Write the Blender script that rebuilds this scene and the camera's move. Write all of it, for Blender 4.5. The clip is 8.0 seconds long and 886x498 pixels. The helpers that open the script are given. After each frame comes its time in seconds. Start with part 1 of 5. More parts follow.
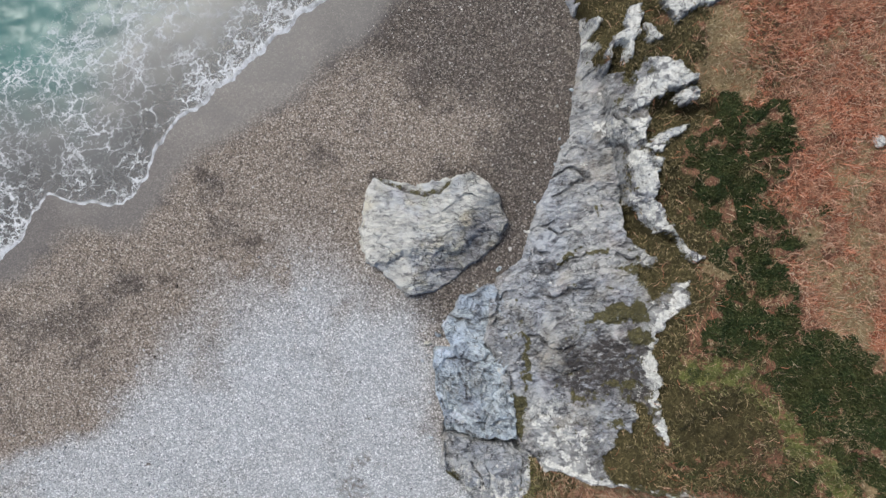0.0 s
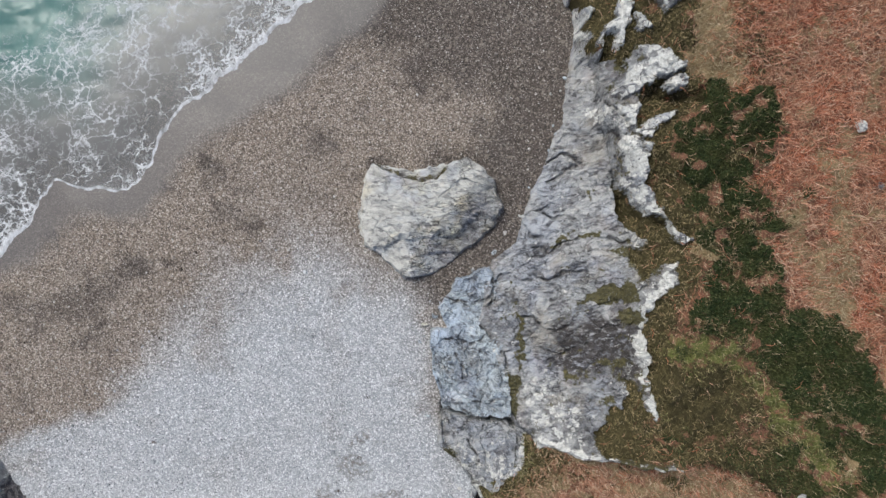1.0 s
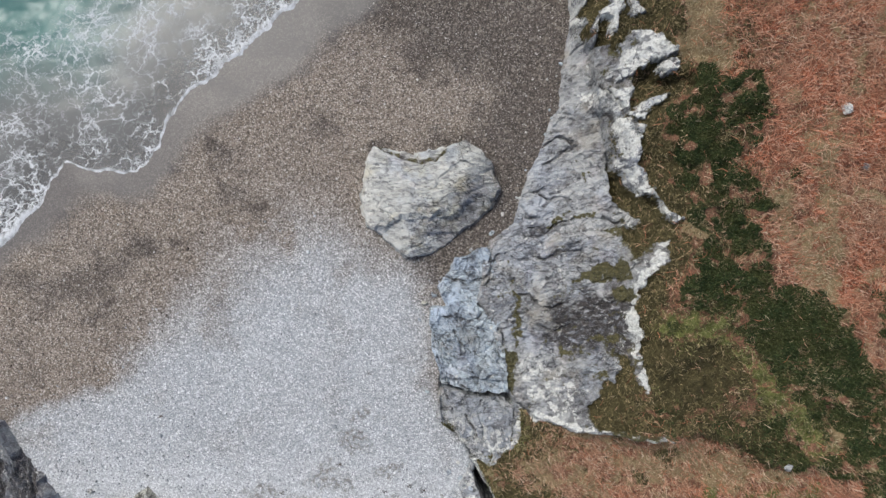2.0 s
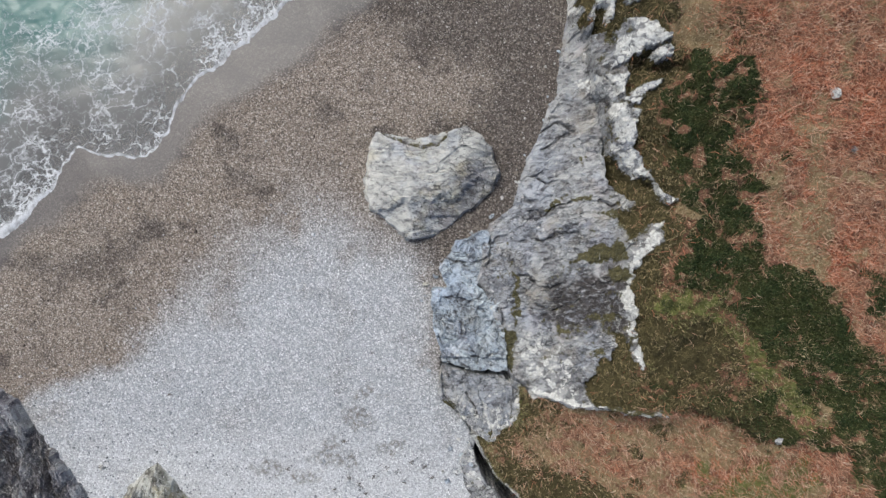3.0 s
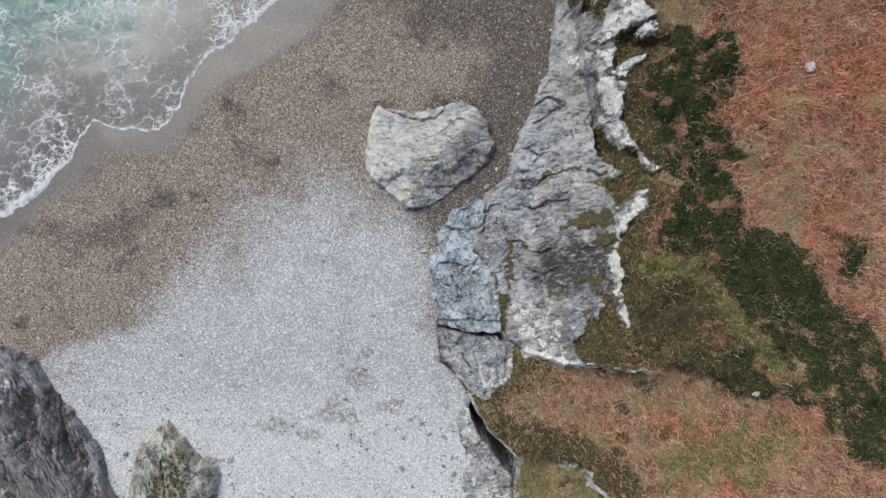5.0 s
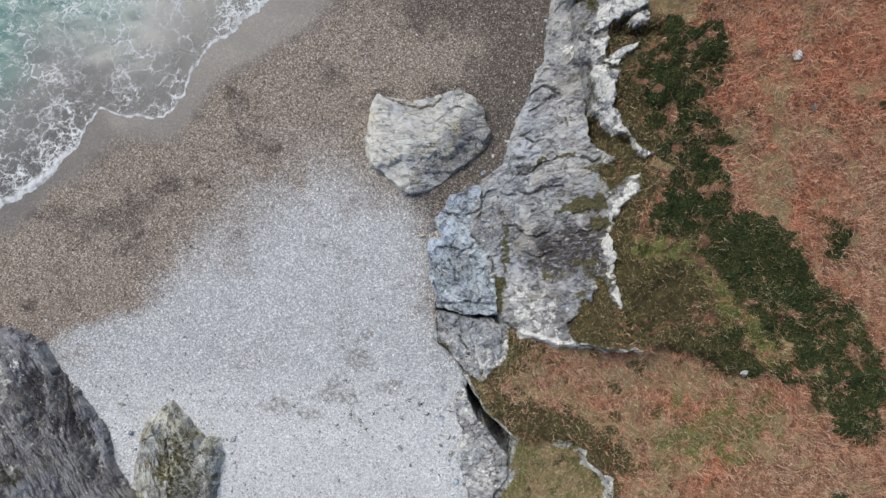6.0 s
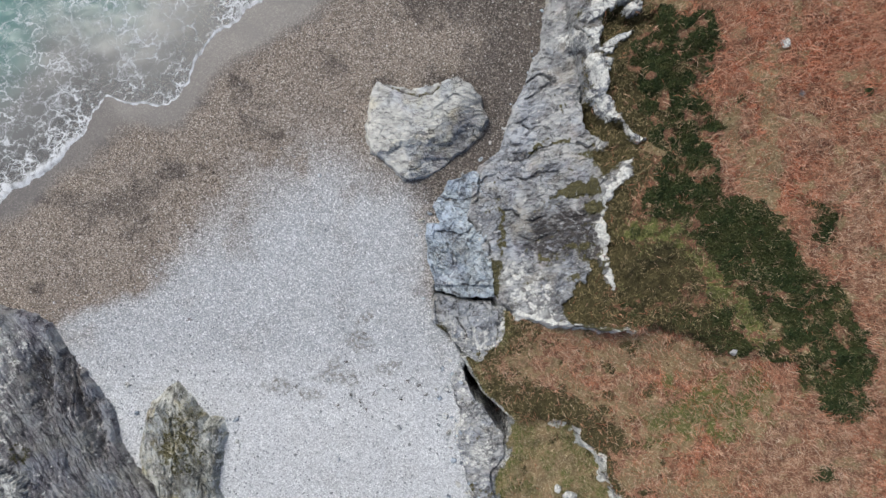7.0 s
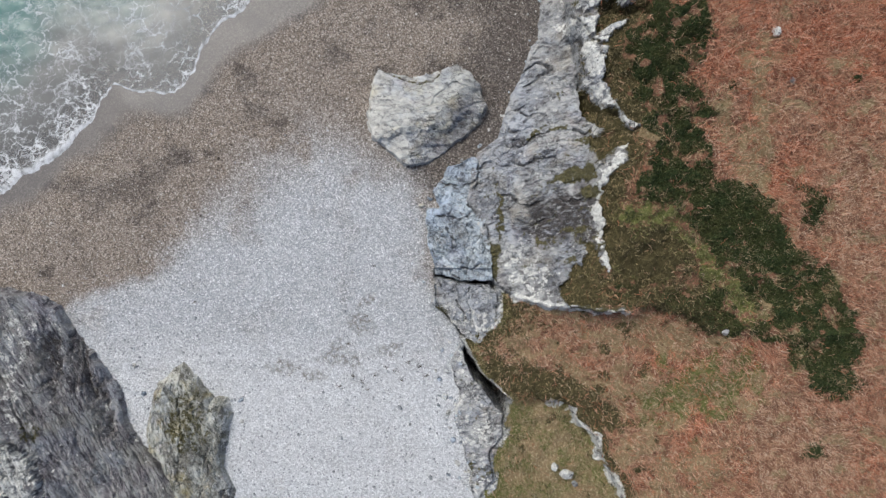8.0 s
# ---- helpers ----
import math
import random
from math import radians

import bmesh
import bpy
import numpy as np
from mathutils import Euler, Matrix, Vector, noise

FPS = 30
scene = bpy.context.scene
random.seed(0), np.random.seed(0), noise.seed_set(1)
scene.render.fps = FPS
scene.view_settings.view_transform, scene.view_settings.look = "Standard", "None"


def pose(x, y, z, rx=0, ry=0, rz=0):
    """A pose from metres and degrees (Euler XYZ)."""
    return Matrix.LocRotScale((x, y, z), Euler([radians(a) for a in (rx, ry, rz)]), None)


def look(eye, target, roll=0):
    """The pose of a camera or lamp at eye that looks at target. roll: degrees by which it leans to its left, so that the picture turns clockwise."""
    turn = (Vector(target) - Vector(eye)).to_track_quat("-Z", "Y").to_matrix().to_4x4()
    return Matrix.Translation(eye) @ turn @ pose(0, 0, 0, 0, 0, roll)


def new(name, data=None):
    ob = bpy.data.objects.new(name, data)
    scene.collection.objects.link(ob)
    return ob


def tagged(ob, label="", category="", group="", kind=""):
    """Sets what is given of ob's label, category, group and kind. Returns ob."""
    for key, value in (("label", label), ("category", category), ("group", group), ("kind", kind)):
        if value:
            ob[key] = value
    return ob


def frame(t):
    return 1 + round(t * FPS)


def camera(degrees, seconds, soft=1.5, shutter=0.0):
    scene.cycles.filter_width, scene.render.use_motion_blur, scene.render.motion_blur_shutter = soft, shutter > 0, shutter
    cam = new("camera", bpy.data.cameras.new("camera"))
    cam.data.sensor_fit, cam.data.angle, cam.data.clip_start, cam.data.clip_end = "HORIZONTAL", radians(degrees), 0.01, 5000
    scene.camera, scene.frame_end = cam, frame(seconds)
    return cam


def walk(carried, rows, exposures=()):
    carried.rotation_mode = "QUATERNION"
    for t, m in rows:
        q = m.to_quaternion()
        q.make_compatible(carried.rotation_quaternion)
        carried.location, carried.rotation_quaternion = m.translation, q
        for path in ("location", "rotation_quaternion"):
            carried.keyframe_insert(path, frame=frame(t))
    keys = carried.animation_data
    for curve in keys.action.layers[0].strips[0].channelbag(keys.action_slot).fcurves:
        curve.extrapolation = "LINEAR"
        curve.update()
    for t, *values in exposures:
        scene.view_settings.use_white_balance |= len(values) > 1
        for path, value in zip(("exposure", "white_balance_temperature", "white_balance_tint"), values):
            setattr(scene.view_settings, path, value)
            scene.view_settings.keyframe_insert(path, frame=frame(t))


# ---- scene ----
cam = camera(76.6, 8.0)
PATH = [
    (0.0, pose(1.877, -1.701, 39.613, 0.237, -0.015, -0.166)),
    (0.5, pose(1.965, -2.196, 40.147, 0.143, -0.059, -0.175)),
    (1.0, pose(2.086, -2.758, 40.745, 0.083, -0.048, -0.181)),
    (1.5, pose(2.221, -3.452, 41.331, 0.033, -0.015, -0.116)),
    (3.0, pose(2.125, -5.504, 43.118, 0.047, 0.049, -0.051)),
    (3.5, pose(2.159, -6.093, 43.689, -0.039, 0.036, -0.045)),
    (4.0, pose(2.178, -6.695, 44.262, -0.075, 0.012, -0.017)),
    (4.5, pose(2.234, -7.345, 44.837, -0.034, 0.016, 0.004)),
    (6.0, pose(2.531, -9.301, 46.589, 0.019, 0.045, 0.109)),
    (6.5, pose(2.599, -9.872, 47.174, -0.096, 0.002, 0.125)),
    (7.0, pose(2.649, -10.525, 47.753, -0.093, 0.001, 0.157)),
    (7.5, pose(2.678, -11.195, 48.325, -0.099, -0.010, 0.158)),
    (8.0, pose(2.657, -11.849, 48.911, -0.126, -0.012, 0.196)),
]

walk(cam, PATH, exposures=[(0.0, -0.11), (8.0, -0.11)])

# ---- daylight under cloud ----
world = bpy.data.worlds.new("overcast_sky")
scene.world = world
world.use_nodes = True
wn = world.node_tree.nodes
sky = wn.new("ShaderNodeTexSky")
sky.sky_type, sky.sun_disc = "NISHITA", False
sky.sun_elevation, sky.sun_rotation = radians(52), radians(-40)
sky.air_density, sky.dust_density, sky.ozone_density = 0.8, 4.2, 1.0
wn["Background"].inputs[1].default_value = 0.15
world.node_tree.links.new(sky.outputs[0], wn["Background"].inputs[0])
sun = new("sun", bpy.data.lights.new("sun", "SUN"))
sun.data.energy, sun.data.angle, sun.data.color = 1.75, radians(25), (0.97, 1.0, 0.965)
sun.matrix_world = look((-25, 30, 50), (0, 0, 0))


# ---- smooth random fields over the plan ----
CHANCE = np.random.default_rng(7).random(65536).astype(np.float32)
LEAN_X, LEAN_Y = np.cos(CHANCE * 2 * np.pi) * 1.5, np.sin(CHANCE * 2 * np.pi) * 1.5


def slot(ix, iy, seed):
    return (((iy + seed * 89) & 255) << 8) | ((ix + seed * 157) & 255)


def lattice(ix, iy, seed):
    return CHANCE[slot(np.asarray(ix).astype(np.int32), np.asarray(iy).astype(np.int32), seed)]


def perlin(x, y, seed=0):
    x, y = np.asarray(x, np.float32), np.asarray(y, np.float32)
    bx, by = np.floor(x), np.floor(y)
    fx, fy = x - bx, y - by
    ix, iy = bx.astype(np.int32), by.astype(np.int32)
    u, v = fx * fx * fx * (fx * (fx * 6 - 15) + 10), fy * fy * fy * (fy * (fy * 6 - 15) + 10)

    def corner(dx, dy):
        k = slot(ix + dx, iy + dy, seed)
        return LEAN_X[k] * (fx - dx) + LEAN_Y[k] * (fy - dy)
    low = corner(0, 0)
    low = low + (corner(1, 0) - low) * u
    high = corner(0, 1)
    high = high + (corner(1, 1) - high) * u
    return low + (high - low) * v


def fbm(x, y, octaves=4, seed=0):
    total, amp = 0, 0.5
    for k in range(octaves):
        total = total + amp * perlin(x * 2 ** k + 7.3 * k, y * 2 ** k - 3.1 * k, seed + k)
        amp *= 0.5
    return total


def cells(x, y, seed=0):
    """Distance to the nearest joint between broken cells, and a random number for each cell."""
    x, y = np.asarray(x, np.float32), np.asarray(y, np.float32)
    ix, iy = np.floor(x), np.floor(y)
    f1, f2, own = np.full(x.shape, 9.0), np.full(x.shape, 9.0), np.zeros(x.shape)
    for dx in (-1, 0, 1):
        for dy in (-1, 0, 1):
            cx, cy = ix + dx, iy + dy
            d = np.hypot(cx + lattice(cx, cy, seed) - x, cy + lattice(cx, cy, seed + 50) - y)
            near = d < f1
            f2 = np.where(near, f1, np.minimum(f2, d))
            own = np.where(near, lattice(cx, cy, seed + 90), own)
            f1 = np.where(near, d, f1)
    return f2 - f1, own


def facets(x, y, seed=0):
    """Broken planes: each cell leans its own way and stands higher or lower."""
    x, y = np.asarray(x, np.float32), np.asarray(y, np.float32)
    ix, iy = np.floor(x), np.floor(y)
    near, h = np.full(x.shape, 9.0), np.zeros(x.shape)
    for dx in (-1, 0, 1):
        for dy in (-1, 0, 1):
            cx, cy = ix + dx, iy + dy
            ox, oy = x - cx - lattice(cx, cy, seed), y - cy - lattice(cx, cy, seed + 50)
            d = ox * ox + oy * oy
            tilt = (lattice(cx, cy, seed + 60) - 0.5) * 2 * ox + (lattice(cx, cy, seed + 70) - 0.5) * 2 * oy + (lattice(cx, cy, seed + 80) - 0.5) * 0.8
            h = np.where(d < near, tilt, h)
            near = np.minimum(near, d)
    return h


def crags(p, q, seed):
    """Relief of jointed slate in metres, p along the beds and q across them."""
    p2, q2 = p + 0.9 * fbm(p * 0.5, q * 0.5, 4, seed), q + 0.7 * fbm(p * 0.5 + 9, q * 0.5, 4, seed + 1)
    joint, _ = cells(p2 * 0.36, q2 * 0.55, seed + 2)
    h = 0.20 * facets(p2 * 0.36, q2 * 0.55, seed + 2) - 0.16 * step(0.07, 0.0, joint) * step(-0.1, 0.2, fbm(p * 0.3, q * 0.3, 3, seed + 3))
    h = h + 0.13 * facets(p2 * 0.9, q2 * 1.9, seed + 4) + 0.085 * facets(p2 * 1.9, q2 * 4.0, seed + 5) + 0.05 * facets(p * 4.2, q * 6.5, seed + 6)
    # thin beds stepping down one after another
    rise = q2 * 1.5 + 0.35 * p2 + 0.8 * fbm(p * 0.4, q * 0.4, 3, seed + 8)
    h = h + 0.09 * (rise - np.floor(rise)) * step(-0.15, 0.15, fbm(p * 0.35 + 4, q * 0.35, 3, seed + 9))
    return h + 0.18 * fbm(p * 0.35, q * 0.45, 3, seed + 7)


def step(a, b, v):
    t = np.clip((v - a) / (b - a), 0, 1)
    return t * t * (3 - 2 * t)


def along(v, table):
    """Piecewise line through (v, value) pairs."""
    table = sorted(table)
    return np.interp(v, [p[0] for p in table], [p[1] for p in table])


def inside(x, y, outline):
    """Signed distance to a closed outline, positive inside."""
    best, odd = np.full(np.shape(x), 1e9), np.zeros(np.shape(x), bool)
    for (ax, ay), (bx, by) in zip(outline, outline[1:] + outline[:1]):
        dx, dy = bx - ax, by - ay
        t = np.clip(((x - ax) * dx + (y - ay) * dy) / (dx * dx + dy * dy + 1e-9), 0, 1)
        best = np.minimum(best, np.hypot(x - ax - t * dx, y - ay - t * dy))
        if ay != by:
            odd ^= ((ay > y) != (by > y)) & (x < dx * (y - ay) / dy + ax)
    return np.where(odd, best, -best)


def near_line(x, y, line):
    """Distance to an open line."""
    best = np.full(np.shape(x), 1e9)
    for (ax, ay), (bx, by) in zip(line, line[1:]):
        dx, dy = bx - ax, by - ay
        t = np.clip(((x - ax) * dx + (y - ay) * dy) / (dx * dx + dy * dy + 1e-9), 0, 1)
        best = np.minimum(best, np.hypot(x - ax - t * dx, y - ay - t * dy))
    return best


def axis(low, high, pitch, reach=2500.0):
    """Even steps in view, then ever longer ones out to the horizon."""
    mid = np.arange(low, high + pitch / 2, pitch)
    out = np.geomspace(pitch * 2, reach, 34)
    return np.concatenate([(low - out)[::-1], mid, mid[-1] + out])


# ---- mesh helpers ----
def mesh_object(name, verts, faces, material, smooth=True, fields=None, parent=None):
    me = bpy.data.meshes.new(name)
    verts, faces = np.asarray(verts, np.float32), np.asarray(faces, np.int32)
    me.vertices.add(len(verts))
    me.vertices.foreach_set("co", verts.ravel())
    n, k = faces.shape
    me.loops.add(n * k)
    me.loops.foreach_set("vertex_index", faces.ravel())
    me.polygons.add(n)
    me.polygons.foreach_set("loop_start", np.arange(0, n * k, k, dtype=np.int32))
    me.polygons.foreach_set("loop_total", np.full(n, k, np.int32))
    me.polygons.foreach_set("use_smooth", np.full(n, smooth, bool))
    for key, values in (fields or {}).items():
        me.attributes.new(key, "FLOAT", "POINT").data.foreach_set("value", np.asarray(values, np.float32).ravel())
    me.materials.append(material)
    me.update()
    me.validate()
    ob = new(name, me)
    ob.parent = parent
    return ob


def sheet(name, xs, ys, zs, material, keep=None, smooth=True, fields=None):
    """A height sheet over a grid; keep: which of its cells are built."""
    ny, nx = zs.shape
    gx, gy = (np.meshgrid(xs, ys) if np.ndim(xs) == 1 else (xs, ys))
    verts = np.stack([gx, gy, zs], -1).reshape(-1, 3)
    idx = np.arange(nx * ny).reshape(ny, nx)
    faces = np.stack([idx[:-1, :-1], idx[:-1, 1:], idx[1:, 1:], idx[1:, :-1]], -1)
    faces = faces[keep] if keep is not None else faces.reshape(-1, 4)
    used = np.zeros(len(verts), bool)
    used[faces.ravel()] = True
    number = np.cumsum(used) - 1
    fields = {k: np.asarray(v).reshape(-1)[used] for k, v in (fields or {}).items()}
    return mesh_object(name, verts[used], number[faces], material, smooth, fields)


# ---- materials ----
class Mat:
    """Short words for building a node material."""

    def __init__(self, name):
        self.m = bpy.data.materials.new(name)
        self.m.use_nodes = True
        self.t = self.m.node_tree
        self.bsdf = self.t.nodes["Principled BSDF"]
        self.place = self.t.nodes.new("ShaderNodeNewGeometry").outputs["Position"]

    def put(self, socket, value):
        if isinstance(value, bpy.types.NodeSocket):
            self.t.links.new(value, socket)
        elif isinstance(value, (tuple, list)) and len(value) == 3 and socket.type == "RGBA":
            socket.default_value = (*value, 1)
        else:
            socket.default_value = value

    def field(self, name):
        n = self.t.nodes.new("ShaderNodeAttribute")
        n.attribute_name = name
        return n.outputs["Fac"]

    def warp(self, amount, scale, at=None):
        n = self.t.nodes.new("ShaderNodeTexNoise")
        n.inputs["Scale"].default_value = scale
        n.inputs["Detail"].default_value = 3
        self.put(n.inputs["Vector"], at or self.place)
        a = self.t.nodes.new("ShaderNodeVectorMath")
        a.operation = "MULTIPLY_ADD"
        self.put(a.inputs[0], n.outputs["Color"])
        a.inputs[1].default_value = (amount,) * 3
        self.put(a.inputs[2], at or self.place)
        return a.outputs[0]

    def mapped(self, scale=(1, 1, 1), turn=0, at=None):
        r, n = self.t.nodes.new("ShaderNodeMapping"), self.t.nodes.new("ShaderNodeMapping")
        r.inputs["Rotation"].default_value = (0, 0, radians(turn))
        n.inputs["Scale"].default_value = scale
        self.put(r.inputs["Vector"], at or self.place)
        self.put(n.inputs["Vector"], r.outputs[0])
        return n.outputs[0]

    def noise(self, scale, detail=5, at=None, rough=0.6):
        n = self.t.nodes.new("ShaderNodeTexNoise")
        n.inputs["Scale"].default_value = scale
        n.inputs["Detail"].default_value = detail
        n.inputs["Roughness"].default_value = rough
        self.put(n.inputs["Vector"], at or self.place)
        return n.outputs["Fac"]

    def voronoi(self, scale, feature="F1", at=None, out="Distance"):
        n = self.t.nodes.new("ShaderNodeTexVoronoi")
        n.feature = feature
        n.inputs["Scale"].default_value = scale
        self.put(n.inputs["Vector"], at or self.place)
        return n.outputs[out]

    def ramp(self, value, low, high, a=0.0, b=1.0):
        n = self.t.nodes.new("ShaderNodeMapRange")
        n.interpolation_type = "SMOOTHSTEP"
        self.put(n.inputs["Value"], value)
        for key, v in (("From Min", low), ("From Max", high), ("To Min", a), ("To Max", b)):
            self.put(n.inputs[key], v)
        return n.outputs["Result"]

    def math(self, op, a, b=0.0):
        n = self.t.nodes.new("ShaderNodeMath")
        n.operation = op
        self.put(n.inputs[0], a)
        self.put(n.inputs[1], b)
        return n.outputs[0]

    def mix(self, fac, a, b, blend="MIX"):
        n = self.t.nodes.new("ShaderNodeMix")
        n.data_type, n.blend_type = "RGBA", blend
        self.put(n.inputs[0], fac)
        self.put(n.inputs[6], a)
        self.put(n.inputs[7], b)
        return n.outputs[2]

    def colours(self, value, *stops):
        n = self.t.nodes.new("ShaderNodeValToRGB")
        e = n.color_ramp.elements
        while len(e) < len(stops):
            e.new(0.5)
        for el, (p, c) in zip(e, stops):
            el.position, el.color = p, (*c, 1)
        self.put(n.inputs[0], value)
        return n.outputs[0]

    def island(self):
        return self.t.nodes.new("ShaderNodeNewGeometry").outputs["Random Per Island"]

    def done(self, colour, rough=0.9, height=None, depth=0.02, specular=0.25):
        self.put(self.bsdf.inputs["Base Color"], colour)
        self.put(self.bsdf.inputs["Roughness"], rough)
        self.bsdf.inputs["Specular IOR Level"].default_value = specular
        if height is not None:
            b = self.t.nodes.new("ShaderNodeBump")
            b.inputs["Strength"].default_value = 1.0
            b.inputs["Distance"].default_value = depth
            self.put(b.inputs["Height"], height)
            self.put(self.bsdf.inputs["Normal"], b.outputs[0])
        return self.m


def shingle_material():
    m = Mat("shingle")
    at = m.warp(0.03, 9.0)
    stone = m.voronoi(15, "F1", at, "Color")
    sep = m.t.nodes.new("ShaderNodeSeparateColor")
    m.put(sep.inputs[0], stone)
    big = m.voronoi(6.5, "F1", at, "Color")
    sepb = m.t.nodes.new("ShaderNodeSeparateColor")
    m.put(sepb.inputs[0], big)
    v, w = sep.outputs[0], sepb.outputs[1]
    brown = m.colours(v, (0.0, (0.060, 0.050, 0.041)), (0.45, (0.188, 0.156, 0.126)), (0.8, (0.342, 0.287, 0.233)), (0.97, (0.60, 0.55, 0.49)))
    grey = m.colours(v, (0.0, (0.25, 0.268, 0.28)), (0.4, (0.355, 0.38, 0.398)), (0.8, (0.50, 0.53, 0.553)), (0.97, (0.86, 0.88, 0.88)))
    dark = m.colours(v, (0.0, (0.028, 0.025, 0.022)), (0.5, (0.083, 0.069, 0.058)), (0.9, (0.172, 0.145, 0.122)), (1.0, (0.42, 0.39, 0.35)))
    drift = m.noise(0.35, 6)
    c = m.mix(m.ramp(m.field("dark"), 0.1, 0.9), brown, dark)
    c = m.mix(m.ramp(m.math("ADD", m.field("grey"), m.math("MULTIPLY", m.math("SUBTRACT", v, 0.5), 0.3)), 0.0, 1.0), c, grey)
    c = m.mix(m.ramp(w, 0.84, 0.97, 0.0, 0.5), c, m.mix(m.field("grey"), (0.34, 0.30, 0.25), (0.66, 0.68, 0.70)))
    c = m.mix(m.math("MULTIPLY", m.field("white"), 0.62), c, m.colours(v, (0.0, (0.40, 0.42, 0.43)), (0.5, (0.60, 0.625, 0.64)), (0.9, (0.85, 0.86, 0.86))))
    c = m.mix(m.ramp(drift, 0.35, 0.7, 0.0, 0.3), c, m.mix(0.35, c, (0.2, 0.18, 0.17)))
    c = m.mix(m.math("MULTIPLY", m.ramp(m.field("weed"), 0.1, 0.9, 0, 0.75), m.ramp(m.noise(2.5, 6, None, 0.75), 0.42, 0.6)), c, (0.13, 0.11, 0.085))
    wet = m.field("wet")
    sand = m.colours(m.noise(30, 4), (0.3, (0.100, 0.096, 0.095)), (0.7, (0.132, 0.127, 0.126)))
    c = m.mix(m.math("MULTIPLY", wet, 0.8), c, sand)
    h = m.math("SUBTRACT", 0.6, m.voronoi(15, "F1", at))
    return m.done(c, m.ramp(wet, 0.2, 1.0, 0.85, 0.38), m.math("MULTIPLY", h, m.ramp(wet, 0, 1, 1.0, 0.1)), 0.035, 0.3)


def rock_material(name, turn, pale, mid, dark, crack=(0.045, 0.044, 0.046), warm=(0.36, 0.33, 0.27), stretch=(0.8, 1.6, 1.2), speck=0.5, rough_beds=1.0):
    m = Mat(name)
    at = m.warp(0.55, 0.9, m.warp(0.10, 5.0))
    lay = m.mapped(stretch, turn, at)
    thin = m.mapped((stretch[0] * 0.5, stretch[1] * 1.1, 1.2), turn + 8, at)
    plates, chips = m.t.nodes.new("ShaderNodeSeparateColor"), m.t.nodes.new("ShaderNodeSeparateColor")
    m.put(plates.inputs[0], m.voronoi(1.2, "F1", lay, "Color"))
    m.put(chips.inputs[0], m.voronoi(3.6, "F1", lay, "Color"))
    bed = m.noise(1.1, 10, lay, 0.72)
    fine = m.noise(9.5, 8, lay, 0.9)
    tone = m.math("ADD", m.math("MULTIPLY", plates.outputs[0], 0.15), m.math("ADD", m.math("MULTIPLY", chips.outputs[1], 0.17), m.math("MULTIPLY", bed, 0.68)))
    busy = m.math("MULTIPLY", m.ramp(m.noise(0.55, 6, m.warp(0.8, 0.8), 0.65), 0.40, 0.60, 0.18, 1.0), m.math("SUBTRACT", 1.0, m.math("MULTIPLY", m.field("calm"), 0.7)))
    even = m.math("SUBTRACT", 1.0, busy)
    tone = m.math("ADD", tone, m.math("MULTIPLY", even, 0.028))
    c = m.colours(tone, (0.36, dark), (0.46, mid), (0.60, pale))
    c = m.mix(m.math("MULTIPLY", m.ramp(fine, 0.36, 0.52, 0.95, 0.0), busy), c, dark)
    c = m.mix(m.ramp(fine, 0.55, 0.68, 0.0, 0.55), c, pale)
    c = m.mix(m.ramp(m.noise(0.5, 6), 0.5, 0.7, 0.0, 0.6), c, warm)
    c = m.mix(m.ramp(m.noise(0.33, 5, m.warp(1.0, 0.4)), 0.45, 0.62, 0.0, 0.8), c, (0.90, 0.95, 1.06), "MULTIPLY")
    c = m.mix(m.ramp(m.noise(0.45, 5, m.warp(1.3, 0.5)), 0.52, 0.68, 0.0, 0.8), c, (1.0, 0.955, 0.98), "MULTIPLY")
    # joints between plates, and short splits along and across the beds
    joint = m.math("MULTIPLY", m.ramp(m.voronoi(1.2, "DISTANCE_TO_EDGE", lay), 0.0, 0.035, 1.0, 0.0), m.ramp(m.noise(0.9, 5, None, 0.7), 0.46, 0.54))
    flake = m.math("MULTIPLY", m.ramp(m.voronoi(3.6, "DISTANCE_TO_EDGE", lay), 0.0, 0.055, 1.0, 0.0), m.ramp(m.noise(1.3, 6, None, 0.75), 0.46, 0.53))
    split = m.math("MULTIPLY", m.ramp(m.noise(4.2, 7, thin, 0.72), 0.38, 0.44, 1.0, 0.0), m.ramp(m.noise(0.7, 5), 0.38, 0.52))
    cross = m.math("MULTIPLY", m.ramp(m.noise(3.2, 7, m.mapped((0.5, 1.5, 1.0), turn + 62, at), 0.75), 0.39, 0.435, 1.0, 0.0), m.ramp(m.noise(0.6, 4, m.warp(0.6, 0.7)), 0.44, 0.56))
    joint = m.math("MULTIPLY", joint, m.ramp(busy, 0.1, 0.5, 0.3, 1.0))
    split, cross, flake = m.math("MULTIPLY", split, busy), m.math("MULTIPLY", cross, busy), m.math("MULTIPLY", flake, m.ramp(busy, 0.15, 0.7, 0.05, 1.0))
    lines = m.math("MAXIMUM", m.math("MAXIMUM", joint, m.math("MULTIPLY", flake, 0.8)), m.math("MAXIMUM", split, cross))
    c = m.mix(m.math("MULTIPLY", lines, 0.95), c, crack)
    # stained rock, and shade coloured into the notch, the boulder's side and the gully
    c = m.mix(m.math("MULTIPLY", m.field("stain_shade"), m.ramp(m.noise(2.2, 9, lay, 0.78), 0.40, 0.54)), c, (0.058, 0.052, 0.05))
